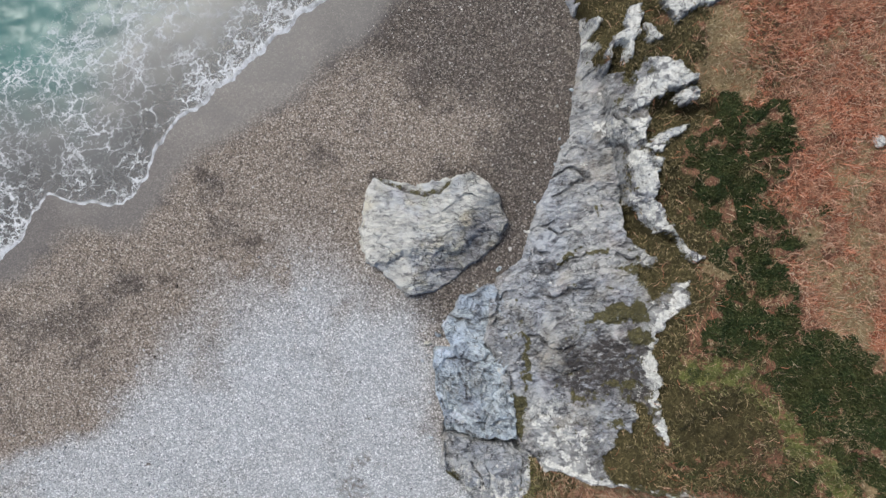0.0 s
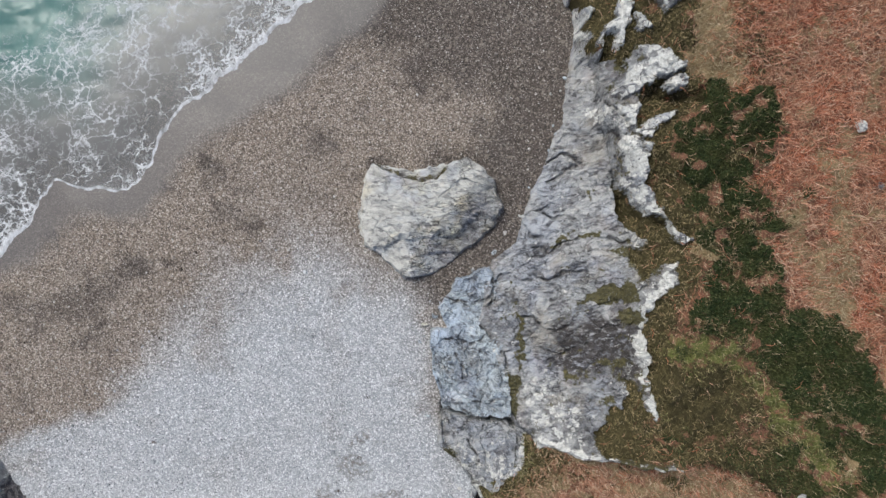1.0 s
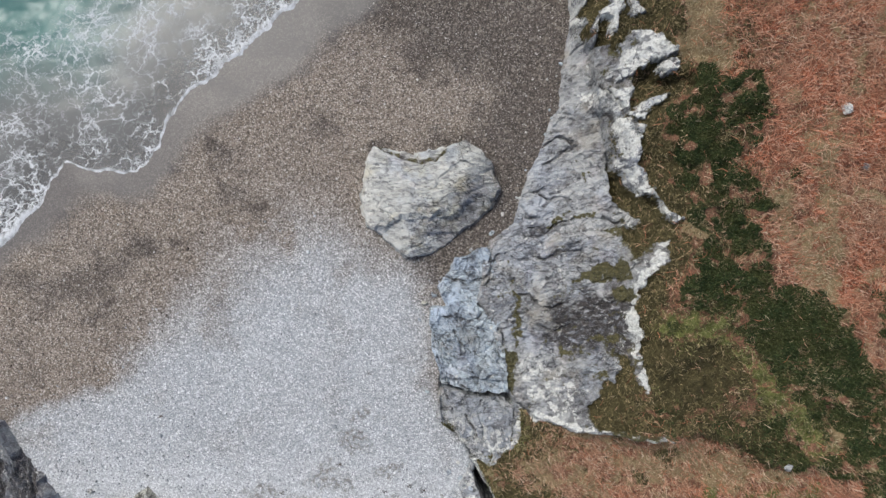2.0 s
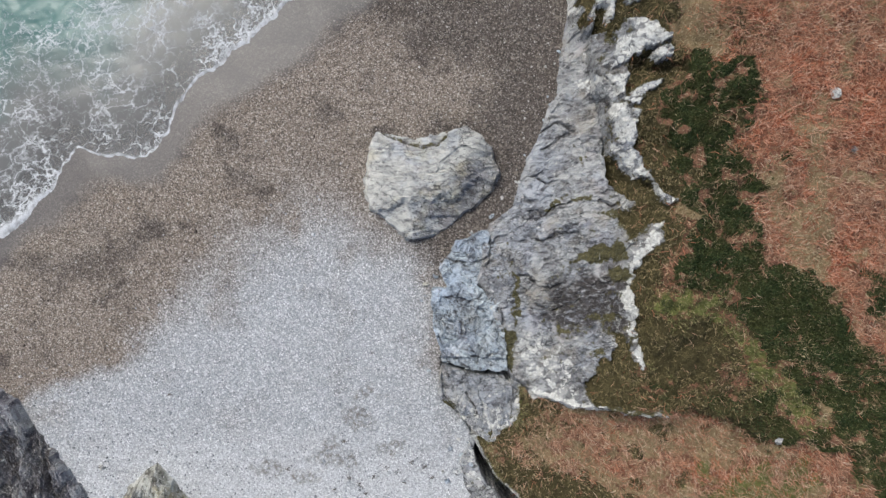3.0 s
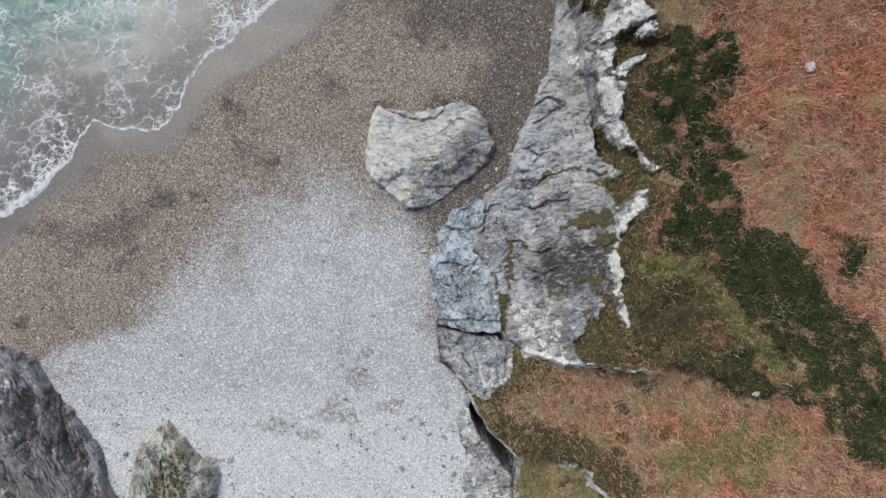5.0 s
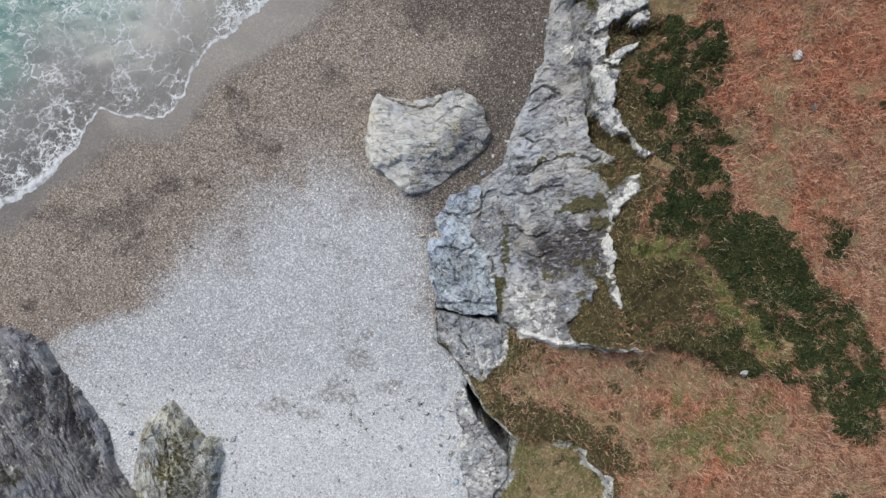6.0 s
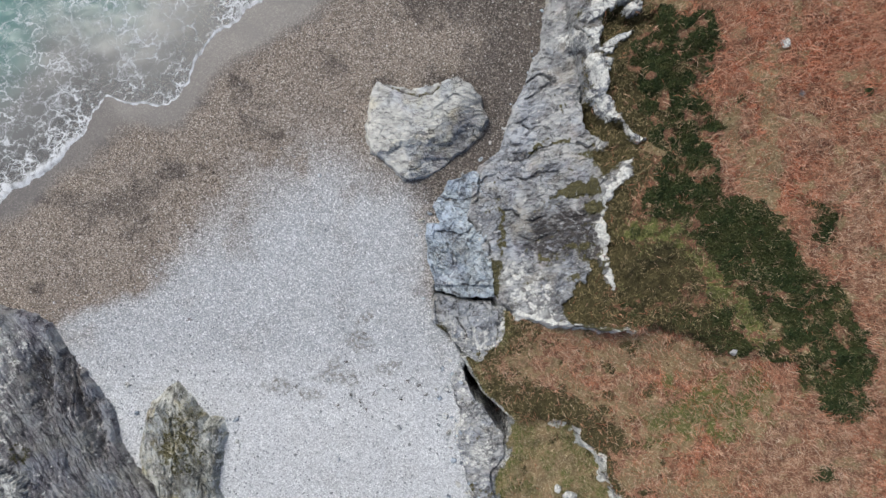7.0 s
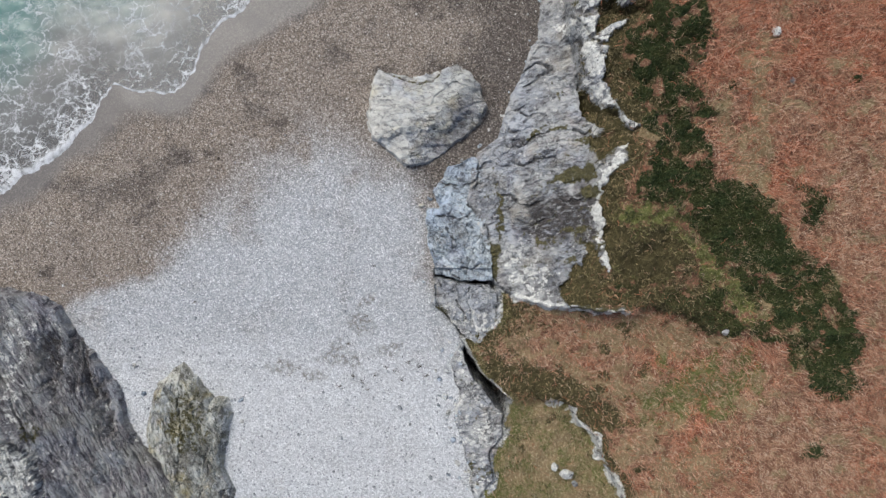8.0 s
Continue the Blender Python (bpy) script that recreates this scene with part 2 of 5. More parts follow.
    lich = m.math("ADD", m.field("lichen"), m.math("MULTIPLY", m.math("SUBTRACT", m.noise(1.7, 9, m.warp(0.3, 3.0), 0.75), 0.5), 4.2))
    skin = m.colours(m.noise(5, 8, None, 0.75), (0.33, (0.30, 0.305, 0.285)), (0.45, (0.57, 0.575, 0.54)), (0.60, (0.78, 0.79, 0.75)))
    c = m.mix(m.math("MULTIPLY", m.ramp(lich, 0.48, 0.58), m.ramp(lines, 0.2, 0.9, 1.0, 0.25)), c, skin)
    mo = m.math("ADD", m.field("moss"), m.math("MULTIPLY", m.math("SUBTRACT", m.noise(1.8, 9, m.warp(0.3, 3.0), 0.78), 0.5), 3.4))
    c = m.mix(m.ramp(mo, 0.50, 0.66), c, m.colours(m.noise(6, 8, None, 0.75), (0.32, (0.03, 0.028, 0.015)), (0.5, (0.085, 0.078, 0.034)), (0.68, (0.19, 0.17, 0.08))))
    c = m.mix(m.ramp(m.noise(17, 4, lay, 0.7), 0.60, 0.68, 0, speck), c, (0.78, 0.78, 0.76))
    h = m.math("ADD", m.math("MULTIPLY", plates.outputs[1], 0.6), m.math("MULTIPLY", chips.outputs[0], 0.55))
    h = m.math("ADD", h, m.math("ADD", m.math("MULTIPLY", bed, 0.5), m.math("MULTIPLY", fine, 0.9)))
    h = m.math("SUBTRACT", h, m.math("MULTIPLY", lines, 0.6))
    return m.done(c, 0.82, h, 0.055 * rough_beds, 0.3)


def turf_material():
    m = Mat("rough_turf")
    n = m.noise(1.6, 8, None, 0.7)
    f = m.noise(11, 6, None, 0.7)
    litter = m.colours(f, (0.3, (0.065, 0.034, 0.023)), (0.5, (0.185, 0.095, 0.062)), (0.7, (0.36, 0.21, 0.14)))
    tan = m.colours(f, (0.3, (0.13, 0.095, 0.05)), (0.5, (0.25, 0.185, 0.105)), (0.7, (0.40, 0.31, 0.19)))
    green = m.colours(f, (0.3, (0.018, 0.026, 0.010)), (0.55, (0.040, 0.052, 0.020)), (0.75, (0.085, 0.085, 0.035)))
    bright = m.colours(f, (0.3, (0.06, 0.075, 0.02)), (0.7, (0.19, 0.20, 0.07)))
    peat = m.colours(f, (0.3, (0.022, 0.020, 0.010)), (0.5, (0.068, 0.058, 0.027)), (0.72, (0.175, 0.145, 0.075)))
    jitter = m.math("MULTIPLY", m.math("SUBTRACT", n, 0.5), 1.3)

    def on(name):
        return m.ramp(m.math("ADD", m.field(name), jitter), 0.35, 0.65)
    c = m.mix(on("tan"), litter, tan)
    c = m.mix(on("heather"), c, green)
    c = m.mix(on("bright"), c, bright)
    c = m.mix(on("peat"), c, peat)
    c = m.mix(m.math("MULTIPLY", on("peat"), m.ramp(m.noise(0.9, 6, m.warp(0.6, 1.2), 0.7), 0.48, 0.62, 0.0, 0.6)), c, (0.042, 0.036, 0.018))
    return m.done(c, 0.95, m.math("ADD", n, f), 0.08, 0.1)


def blade_material(name, *stops, patch=None):
    m = Mat(name)
    c = m.colours(m.island(), *stops)
    if patch:
        c = m.mix(m.ramp(m.noise(0.55, 5, None, 0.65), 0.42, 0.62, 0.0, 0.75), c, m.mix(m.island(), patch[0], patch[1]))
    return m.done(c, 0.8, None, 0, 0.15)


def water_material():
    m = Mat("sea_water")
    s = m.field("offshore")
    deep = m.ramp(m.math("ADD", s, m.math("MULTIPLY", m.math("SUBTRACT", m.noise(0.3, 4), 0.5), 6.0)), 4.5, 13.0)
    swirl = m.ramp(m.noise(0.25, 5), 0.35, 0.65)
    body = m.mix(deep, (0.175, 0.18, 0.175), m.mix(swirl, (0.065, 0.17, 0.16), (0.10, 0.215, 0.20)))
    at = m.warp(2.6, 0.35, m.warp(0.9, 1.5, m.warp(0.3, 4.5)))
    stretched = m.mapped((0.75, 1.25, 1.0), -31, at)
    wide = m.voronoi(0.72, "DISTANCE_TO_EDGE", stretched)
    small = m.voronoi(1.7, "DISTANCE_TO_EDGE", at)
    vein = m.math("ABSOLUTE", m.math("SUBTRACT", m.noise(0.95, 3, at), 0.5))
    patchy = m.noise(0.42, 6, None, 0.7)
    thick = m.math("MULTIPLY", m.field("foam"), m.ramp(patchy, 0.3, 0.7, 0.15, 1.5))
    lace = m.ramp(m.math("SUBTRACT", wide, m.math("MULTIPLY", thick, 0.05)), -0.03, 0.035, 1.0, 0.0)
    fine = m.ramp(m.math("SUBTRACT", small, m.math("MULTIPLY", thick, 0.08)), -0.05, 0.045, 0.85, 0.0)
    loose = m.ramp(m.math("SUBTRACT", vein, m.math("MULTIPLY", thick, 0.012)), -0.012, 0.015, 0.7, 0.0)
    lace = m.math("MAXIMUM", m.math("MAXIMUM", m.math("MULTIPLY", lace, m.ramp(thick, 0.05, 0.4)), loose), m.math("MULTIPLY", fine, m.ramp(thick, 0.35, 0.8)))
    lace = m.math("MULTIPLY", lace, m.ramp(m.field("foam"), 0.02, 0.25))
    front = m.math("MAXIMUM", lace, m.field("front"))
    bub = m.noise(14, 4)
    c = m.mix(m.math("MULTIPLY", front, m.ramp(bub, 0.25, 0.65, 0.55, 0.95)), body, (0.74, 0.77, 0.79))
    h = m.math("ADD", m.math("MULTIPLY", m.noise(2.2, 5), 0.6), m.math("MULTIPLY", front, 0.5))
    m.done(c, m.ramp(front, 0.1, 0.6, 0.2, 0.75), h, 0.018, 0.25)
    clear = m.t.nodes.new("ShaderNodeBsdfTransparent")
    blend = m.t.nodes.new("ShaderNodeMixShader")
    m.put(blend.inputs[0], m.math("MAXIMUM", m.ramp(s, 0.0, 6.0, 0.5, 1.0), front))
    m.t.links.new(clear.outputs[0], blend.inputs[1])
    m.t.links.new(m.bsdf.outputs[0], blend.inputs[2])
    m.t.links.new(blend.outputs[0], m.t.nodes["Material Output"].inputs["Surface"])
    return m.m


SHINGLE = shingle_material()
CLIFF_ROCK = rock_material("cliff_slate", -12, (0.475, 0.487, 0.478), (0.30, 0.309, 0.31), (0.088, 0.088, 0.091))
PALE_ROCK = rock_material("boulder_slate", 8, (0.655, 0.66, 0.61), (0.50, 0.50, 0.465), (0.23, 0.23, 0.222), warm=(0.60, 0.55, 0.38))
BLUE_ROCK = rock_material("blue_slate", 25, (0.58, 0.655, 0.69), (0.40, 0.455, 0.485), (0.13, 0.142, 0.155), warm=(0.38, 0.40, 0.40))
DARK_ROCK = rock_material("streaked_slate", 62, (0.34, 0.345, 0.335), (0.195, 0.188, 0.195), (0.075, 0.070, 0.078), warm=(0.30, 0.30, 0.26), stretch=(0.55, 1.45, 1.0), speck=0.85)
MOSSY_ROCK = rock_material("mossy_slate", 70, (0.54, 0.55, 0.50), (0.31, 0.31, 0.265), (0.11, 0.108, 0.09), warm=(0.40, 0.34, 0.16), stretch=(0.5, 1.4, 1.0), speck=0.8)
TURF = turf_material()
WATER = water_material()
BRACKEN = blade_material("dead_bracken", (0.0, (0.085, 0.030, 0.017)), (0.35, (0.38, 0.128, 0.068)), (0.7, (0.60, 0.245, 0.142)), (1.0, (0.74, 0.53, 0.39)), patch=((0.26, 0.11, 0.065), (0.58, 0.36, 0.24)))
FADED = blade_material("faded_bracken", (0.0, (0.16, 0.085, 0.053)), (0.4, (0.41, 0.232, 0.15)), (0.8, (0.58, 0.385, 0.262)), (1.0, (0.70, 0.56, 0.42)))
GRASS = blade_material("winter_grass", (0.0, (0.12, 0.095, 0.045)), (0.5, (0.32, 0.25, 0.14)), (1.0, (0.58, 0.49, 0.33)))
HEATHER = blade_material("heather_leaf", (0.0, (0.014, 0.025, 0.010)), (0.5, (0.038, 0.060, 0.024)), (0.85, (0.075, 0.102, 0.038)), (1.0, (0.15, 0.14, 0.065)), patch=((0.034, 0.036, 0.014), (0.115, 0.118, 0.045)))
OLIVE = blade_material("crest_grass", (0.0, (0.030, 0.027, 0.013)), (0.5, (0.090, 0.078, 0.035)), (0.85, (0.19, 0.16, 0.078)), (1.0, (0.36, 0.28, 0.16)))
MOSSY = blade_material("green_grass", (0.0, (0.06, 0.07, 0.02)), (0.6, (0.155, 0.16, 0.06)), (1.0, (0.33, 0.30, 0.15)))
TWIG = blade_material("dead_twig", (0.0, (0.10, 0.065, 0.038)), (0.5, (0.25, 0.165, 0.10)), (1.0, (0.46, 0.35, 0.23)))
PEBBLE = blade_material("pebble", (0.0, (0.08, 0.065, 0.055)), (0.5, (0.22, 0.19, 0.165)), (0.85, (0.36, 0.33, 0.30)), (1.0, (0.7, 0.69, 0.66)))
PALE_PEBBLE = blade_material("pale_pebble", (0.0, (0.20, 0.212, 0.222)), (0.5, (0.42, 0.445, 0.465)), (1.0, (0.82, 0.84, 0.84)))
WEED = blade_material("dried_seaweed", (0.0, (0.03, 0.025, 0.02)), (1.0, (0.13, 0.105, 0.085)))

# ---- the plan ----
# shoreline: distance out to sea against distance along the shore
SHORE = [(-90, 12.6), (-34, 12.7), (-30.1, 12.8), (-27.9, 13.1), (-24.8, 13.8), (-22.8, 15.5), (-21.2, 15.6), (-19.6, 14.0), (-17.1, 12.2), (-15.0, 13.1), (-12.9, 14.6), (-11.1, 15.5), (-8.7, 15.6), (-7.0, 15.8), (-4.7, 16.4), (-2.2, 16.9), (0.9, 17.4), (12, 18.6), (40, 20)]
# how far the last wave ran up the beach
SWASH = [(-90, 11.6), (-31, 12.0), (-25, 13.0), (-20.5, 13.6), (-17, 11.4), (-14, 12.6), (-11.5, 13.9), (-7.3, 13.4), (-3.8, 13.8), (-0.6, 14.0), (2.7, 15), (8, 16), (40, 19)]
GREY_BANK = [(-60, -21), (-32.8, -18.6), (-29.6, -16.6), (-26.2, -15.4), (-22.6, -13.7), (-20.9, -11.6), (-17.6, -8.2), (-13, -4.2), (-8.6, -2.2), (-5.6, -2.6), (-3.3, -4.0), (0.0, -5.6), (1.6, -8.4), (1.6, -14), (8, -20), (8, -60), (-60, -60)]
# foot of the whole headland: x against y
FOOT = [(60, 6), (16.1, 10.4), (14.3, 11.7), (12.5, 11.6), (10.1, 11.4), (8.1, 10.9), (6.1, 10.7), (4.5, 9.9), (2.9, 9.1), (1.3, 8.5), (-0.7, 7.9), (-2.3, 7.3), (-3.8, 5.7), (-4.9, 3.1), (-6.3, 2.3), (-8.7, 1.2), (-11.9, 1.5), (-14.2, 1.3), (-16.6, 1.5), (-18.6, 3.2), (-20.3, 4.0), (-21.8, 3.5), (-24.2, 4.1), (-26.7, 3.8), (-29.7, 4.8), (-33.6, 5.4), (-60, 9)]
FACE_FOOT = [(60, 6), (16.1, 10.4), (14.3, 11.7), (12.5, 11.6), (10.1, 11.4), (8.1, 10.9), (6.1, 10.7), (4.5, 9.9), (2.9, 9.1), (1.3, 8.5), (-0.7, 7.9), (-2.3, 7.3), (-3.6, 5.6), (-6, 5.2), (-8, 4.6), (-10, 5.8), (-12, 6.5), (-14, 7.0), (-15.5, 7.4), (-60, 8)]
FACE_TOP = [(60, 9), (16, 11.6), (11.9, 12.2), (7.4, 13.0), (3.6, 13.7), (0.6, 14.5), (-1.9, 14.5), (-4.8, 14.3), (-7.3, 14.6), (-10.9, 14.3), (-13, 13.5), (-16.5, 11.5), (-60, 12)]
CREST = [(60, 14), (18, 17.8), (14.5, 17.9), (12.2, 16.9), (10.5, 17.2), (8.6, 17.8), (6.2, 16.6), (4.4, 15.9), (2.3, 16.3), (-0.2, 17.1), (-2.3, 17.8), (-3.7, 17.2), (-5.3, 16.2), (-7.2, 15.5), (-9.3, 15.2), (-13.2, 15.5), (-15.5, 13.8), (-60, 14)]
LEDGE = [(-50, -15.2), (7.2, -15.2), (8.3, -15.7), (10.3, -16.5), (12.6, -16.8), (15.3, -17.0), (17.4, -16.9), (19.1, -16.4), (21, -16.7), (23.5, -18.4), (27, -18.0), (60, -18)]
SLOPE_EDGE = [(-15, 7.4), (-17.5, 7.6), (-19, 6.4), (-19.6, 4.3), (-21.2, 5.1), (-22.9, 6.3), (-24.1, 7.7), (-24.9, 8.7), (-26.3, 8.2), (-28, 8.1), (-29.5, 6.7), (-31.5, 7.3), (-34, 6.2), (-60, 9)]
GULLY_WEST = [(-19.9, 3.9), (-21.7, 4.6), (-23.4, 5.5), (-24.3, 6.4), (-25.5, 7.3), (-26.3, 8.0), (-27, 8.6), (-60, 12)]
LAWN_EDGE = [(-40, -24.9), (8.6, -24.9), (10.5, -24.6), (12.4, -24.6), (13.1, -25.1), (14, -26.4), (15.2, -27.6), (15.9, -29.1), (17.1, -31.4), (17.9, -33.1), (22, -41), (60, -90)]
HEATHER_BED = [(18.7, 7.6), (22.8, 7.4), (23.7, 4.4), (21.3, 1.6), (24.0, -0.9), (22.8, -3.2), (23.8, -6.0), (28.2, -7.9), (29.7, -11.4), (32.8, -13.1), (34.6, -17.1), (34.2, -20.6), (32.4, -23.2), (31.0, -22.2), (28.9, -19.3), (27.1, -18.4), (23.6, -18.4), (21.0, -16.4), (17.4, -15.9), (15.9, -13.6), (16.3, -10.1), (18.0, -6.4), (19.2, -3.5), (17.4, -0.4), (17.0, 3.9)]


# bare rock of the cliff face, closed on its seaward side
FACE_ROCK = [(-8, 16), (11.2, 16), (11.4, 12.7), (12.2, 11.3), (12.8, 10.4), (13.3, 10.2), (14.2, 9.2), (14.8, 8.6), (15.2, 7.9), (15.2, 7.1), (14.7, 5.2), (13.8, 4.6), (13.9, 3.2), (14.0, 1.1), (14.3, -0.3), (14.7, -1.2), (14.8, -2.8), (15.0, -5.1),
             (14.8, -6.7), (14.6, -8.4), (14.4, -10.0), (14.1, -11.4), (13.5, -12.9), (12.9, -14.3), (12.0, -15.0), (12.3, -16.0), (12.9, -16.7), (12.9, -17.6), (-8, -17.6)]
# white-lichened rocks along the crest
CREST_HORN = [(13.3, 7.5), (14.2, 8.5), (14.2, 9.7), (14.8, 10.5), (16.6, 10.3), (17.7, 9.2), (17.7, 8.8), (16.0, 8.4), (15.2, 7.7), (14.0, 7.2)]
CREST_SHELF = [(12.0, 7.1), (13.2, 7.1), (14.0, 6.7), (15.0, 6.7), (14.8, 5.7), (14.4, 5.0), (13.8, 5.1), (12.8, 5.9)]
CREST_KNOB = [(16.6, 8.3), (17.2, 8.6), (17.9, 8.3), (17.9, 7.5), (16.6, 7.3)]
CREST_TEETH = [(14.6, 4.9), (15.2, 5.5), (16.8, 6.2), (17.2, 6.1), (16.0, 5.1), (15.2, 4.3)]
CREST_BLADE = [(14.1, 4.9), (14.8, 4.7), (15.6, 4.1), (15.5, 2.9), (15.4, 1.7), (16.2, 0.3), (16.6, -0.9), (16.0, -0.5), (15.3, -0.7), (14.8, 0.5), (14.2, 1.5), (14.2, 2.9), (13.9, 4.1)]
CREST_SPIKE = [(16.5, -0.8), (17.1, -1.4), (18.1, -2.2), (17.6, -2.6), (16.8, -1.7)]
CREST_CHIP = [(14.7, -1.5), (15.2, -1.8), (15.8, -2.5), (15.4, -2.7), (14.7, -2.5)]
CREST_FIN = [(14.6, -5.1), (15.6, -4.6), (16.7, -3.7), (17.2, -3.6), (17.0, -5.1), (16.4, -5.5), (15.8, -6.1), (15.4, -7.1), (15.1, -7.9), (15.2, -8.9), (15.5, -9.9), (15.2, -10.9), (15.4, -11.9), (15.7, -12.7), (15.8, -13.7), (15.3, -13.1), (14.9, -12.5),
             (14.7, -11.5), (14.2, -11.2), (14.1, -12.3), (13.7, -13.4), (13.3, -12.8), (13.8, -11.3), (14.2, -9.1), (14.4, -6.7)]
NORTH_FOOT_ROCK = [(9.9, 15.9), (10.9, 15.1), (12.0, 13.9), (12.3, 13.2), (11.9, 12.8), (12.4, 11.6), (12.0, 11.8), (11.4, 12.8), (11.0, 13.6)]
NORTH_COLUMN = [(13.8, 14.1), (14.6, 14.1), (14.4, 12.3), (14.1, 10.9), (13.6, 10.6), (13.1, 11.6), (12.8, 10.7), (12.6, 11.2), (13.0, 12.1), (13.6, 12.5)]
NORTH_RIB = [(14.7, 12.8), (15.3, 12.3), (15.9, 11.6), (14.9, 11.4), (14.6, 12.3)]
NORTH_CAP = [(15.6, 14.8), (19.3, 14.7), (18.9, 13.6), (17.7, 13.4), (17.2, 13.0), (16.7, 12.6), (16.3, 12.8), (15.9, 13.5)]
CREST_ROCKS = [CREST_HORN, CREST_SHELF, CREST_KNOB, CREST_TEETH, CREST_BLADE, CREST_SPIKE, CREST_CHIP, NORTH_FOOT_ROCK, NORTH_COLUMN, NORTH_RIB, NORTH_CAP]
FIN_LINE = [(17.0, -3.6), (16.6, -4.9), (16.0, -5.6), (15.4, -6.5), (15.1, -7.7), (14.9, -8.9), (15.2, -9.9), (15.0, -11.1), (15.2, -12.1), (15.6, -13.4)]
CLEFTS = [[(14.1, 1.0), (14.7, 1.0), (15.1, -0.1), (15.6, -0.9), (15.1, -1.1), (14.3, -0.7)], [(15.8, -0.6), (16.5, -0.9), (16.9, -1.7), (16.3, -1.3)], [(13.2, 11.7), (13.6, 11.6), (13.5, 10.0), (12.7, 10.0)],
          [(15.3, 7.6), (16.1, 8.4), (16.7, 8.3), (16.7, 7.3), (18.2, 7.4), (19.0, 7.8), (19.0, 6.6), (17.3, 6.4), (15.7, 5.8), (14.9, 5.4), (15.1, 6.4)]]
PALE_CORNER = [(7.2, -11.5), (9.1, -10.9), (9.5, -12.3), (11.2, -13.0), (11.6, -14.0), (11.2, -15.1), (12.0, -15.9), (13.1, -16.7), (10.8, -16.2), (8.7, -15.5), (7.6, -14.6), (7.3, -13.4)]
MOSS_PATCHES = [[(11.4, -6.4), (12.5, -5.5), (13.8, -5.1), (14.8, -5.2), (14.9, -6.1), (13.8, -6.4), (12.5, -6.6)], [(13.5, -2.8), (14.6, -2.6), (14.8, -2.9), (13.5, -3.2)], [(9.6, -2.8), (10.6, -1.7), (11.3, -1.4), (10.6, -2.3)],
                [(11.6, -1.9), (12.1, -1.6), (13.1, -1.4), (13.0, -1.8), (11.9, -2.1)], [(13.9, -7.0), (14.8, -6.8), (15.2, -7.3), (14.6, -7.8)], [(12.3, 1.4), (12.7, 1.3), (12.5, 0.8), (12.2, 0.9)], [(7.3, -7.2), (7.8, -7.4), (7.7, -10), (7.4, -11.2), (7.2, -10)], [(6.1, -11.5), (6.7, -11.3), (7.4, -11.7), (7.4, -14.0), (7.1, -14.7), (6.5, -13.9)]]
DARK_STAIN = [(9.6, -8.6), (11.2, -7.6), (13.0, -7.2), (14.6, -6.6), (15.0, -9.2), (14.7, -11.7), (12.8, -11.1), (10.7, -11.7), (9.5, -10.5)]
# cliff-top growth
DARK_MATS = [[(22.3, -7.0), (25.4, -6.8), (27.4, -7.9), (27.6, -10.1), (29.1, -10.7), (29.8, -11.8), (28.5, -12.3), (25.4, -11.4), (23.6, -11.8), (22.5, -10.5), (22.7, -8.3)], [(31.1, -21.3), (34.2, -21.0), (34.8, -22.6), (32.9, -23.5), (31.1, -22.8)],
             [(31.6, -18.8), (35.1, -18.8), (34.2, -21.0), (32.0, -20.8)], [(30.5, -26.6), (31.8, -26.3), (32.0, -27.7), (30.5, -27.8)], [(30.0, -7.2), (31.5, -7.0), (32.2, -10.0), (31.1, -9.8)]]
BROWN_MATS = [[(16.1, -10.5), (20.5, -10.5), (21.0, -12.3), (20.1, -14.0), (16.6, -14.5), (15.7, -12.3)], [(20.8, -15.6), (22.8, -16.2), (25.0, -17.8), (24.1, -19.1), (22.3, -18.0), (21.0, -16.7)], [(6.2, -21.6), (8.1, -21.2), (10.9, -21.6), (14.6, -23.0), (17.4, -24.9), (16.9, -27.6), (15.1, -26.7), (12.7, -24.9), (9.5, -24.2), (7.2, -23.5)], [(12.0, -15.0), (13.5, -14.3), (14.9, -14.9), (14.9, -16.4), (13.1, -16.4), (12.4, -15.8)]]
OLIVE_BANDS = [[(21.4, -10.1), (23.6, -12.3), (25.4, -14.5), (27.6, -17.1), (25.8, -18.0), (24.5, -15.3), (22.3, -13.2)], [(16.6, -7.9), (18.8, -8.5), (21.0, -8.8), (21.0, -9.9), (17.9, -10.2), (16.4, -9.7)], [(19.3, -22.9), (21.0, -22.4), (21.7, -23.9), (20.1, -24.6), (19.3, -24.0)]]
TAN_PATCHES = [[(17.4, -1.5), (19.2, -1.9), (20.1, -3.0), (19.2, -3.7), (17.9, -3.3)], [(23.4, 0.3), (24.9, 0.1), (25.4, -3.0), (26.9, -7.0), (25.8, -7.2), (24.9, -5.2), (23.6, -1.7)]]
RED_PATCHES = [[(22.7, -2.6), (24.9, -3.0), (25.4, -5.7), (23.6, -5.2)]]

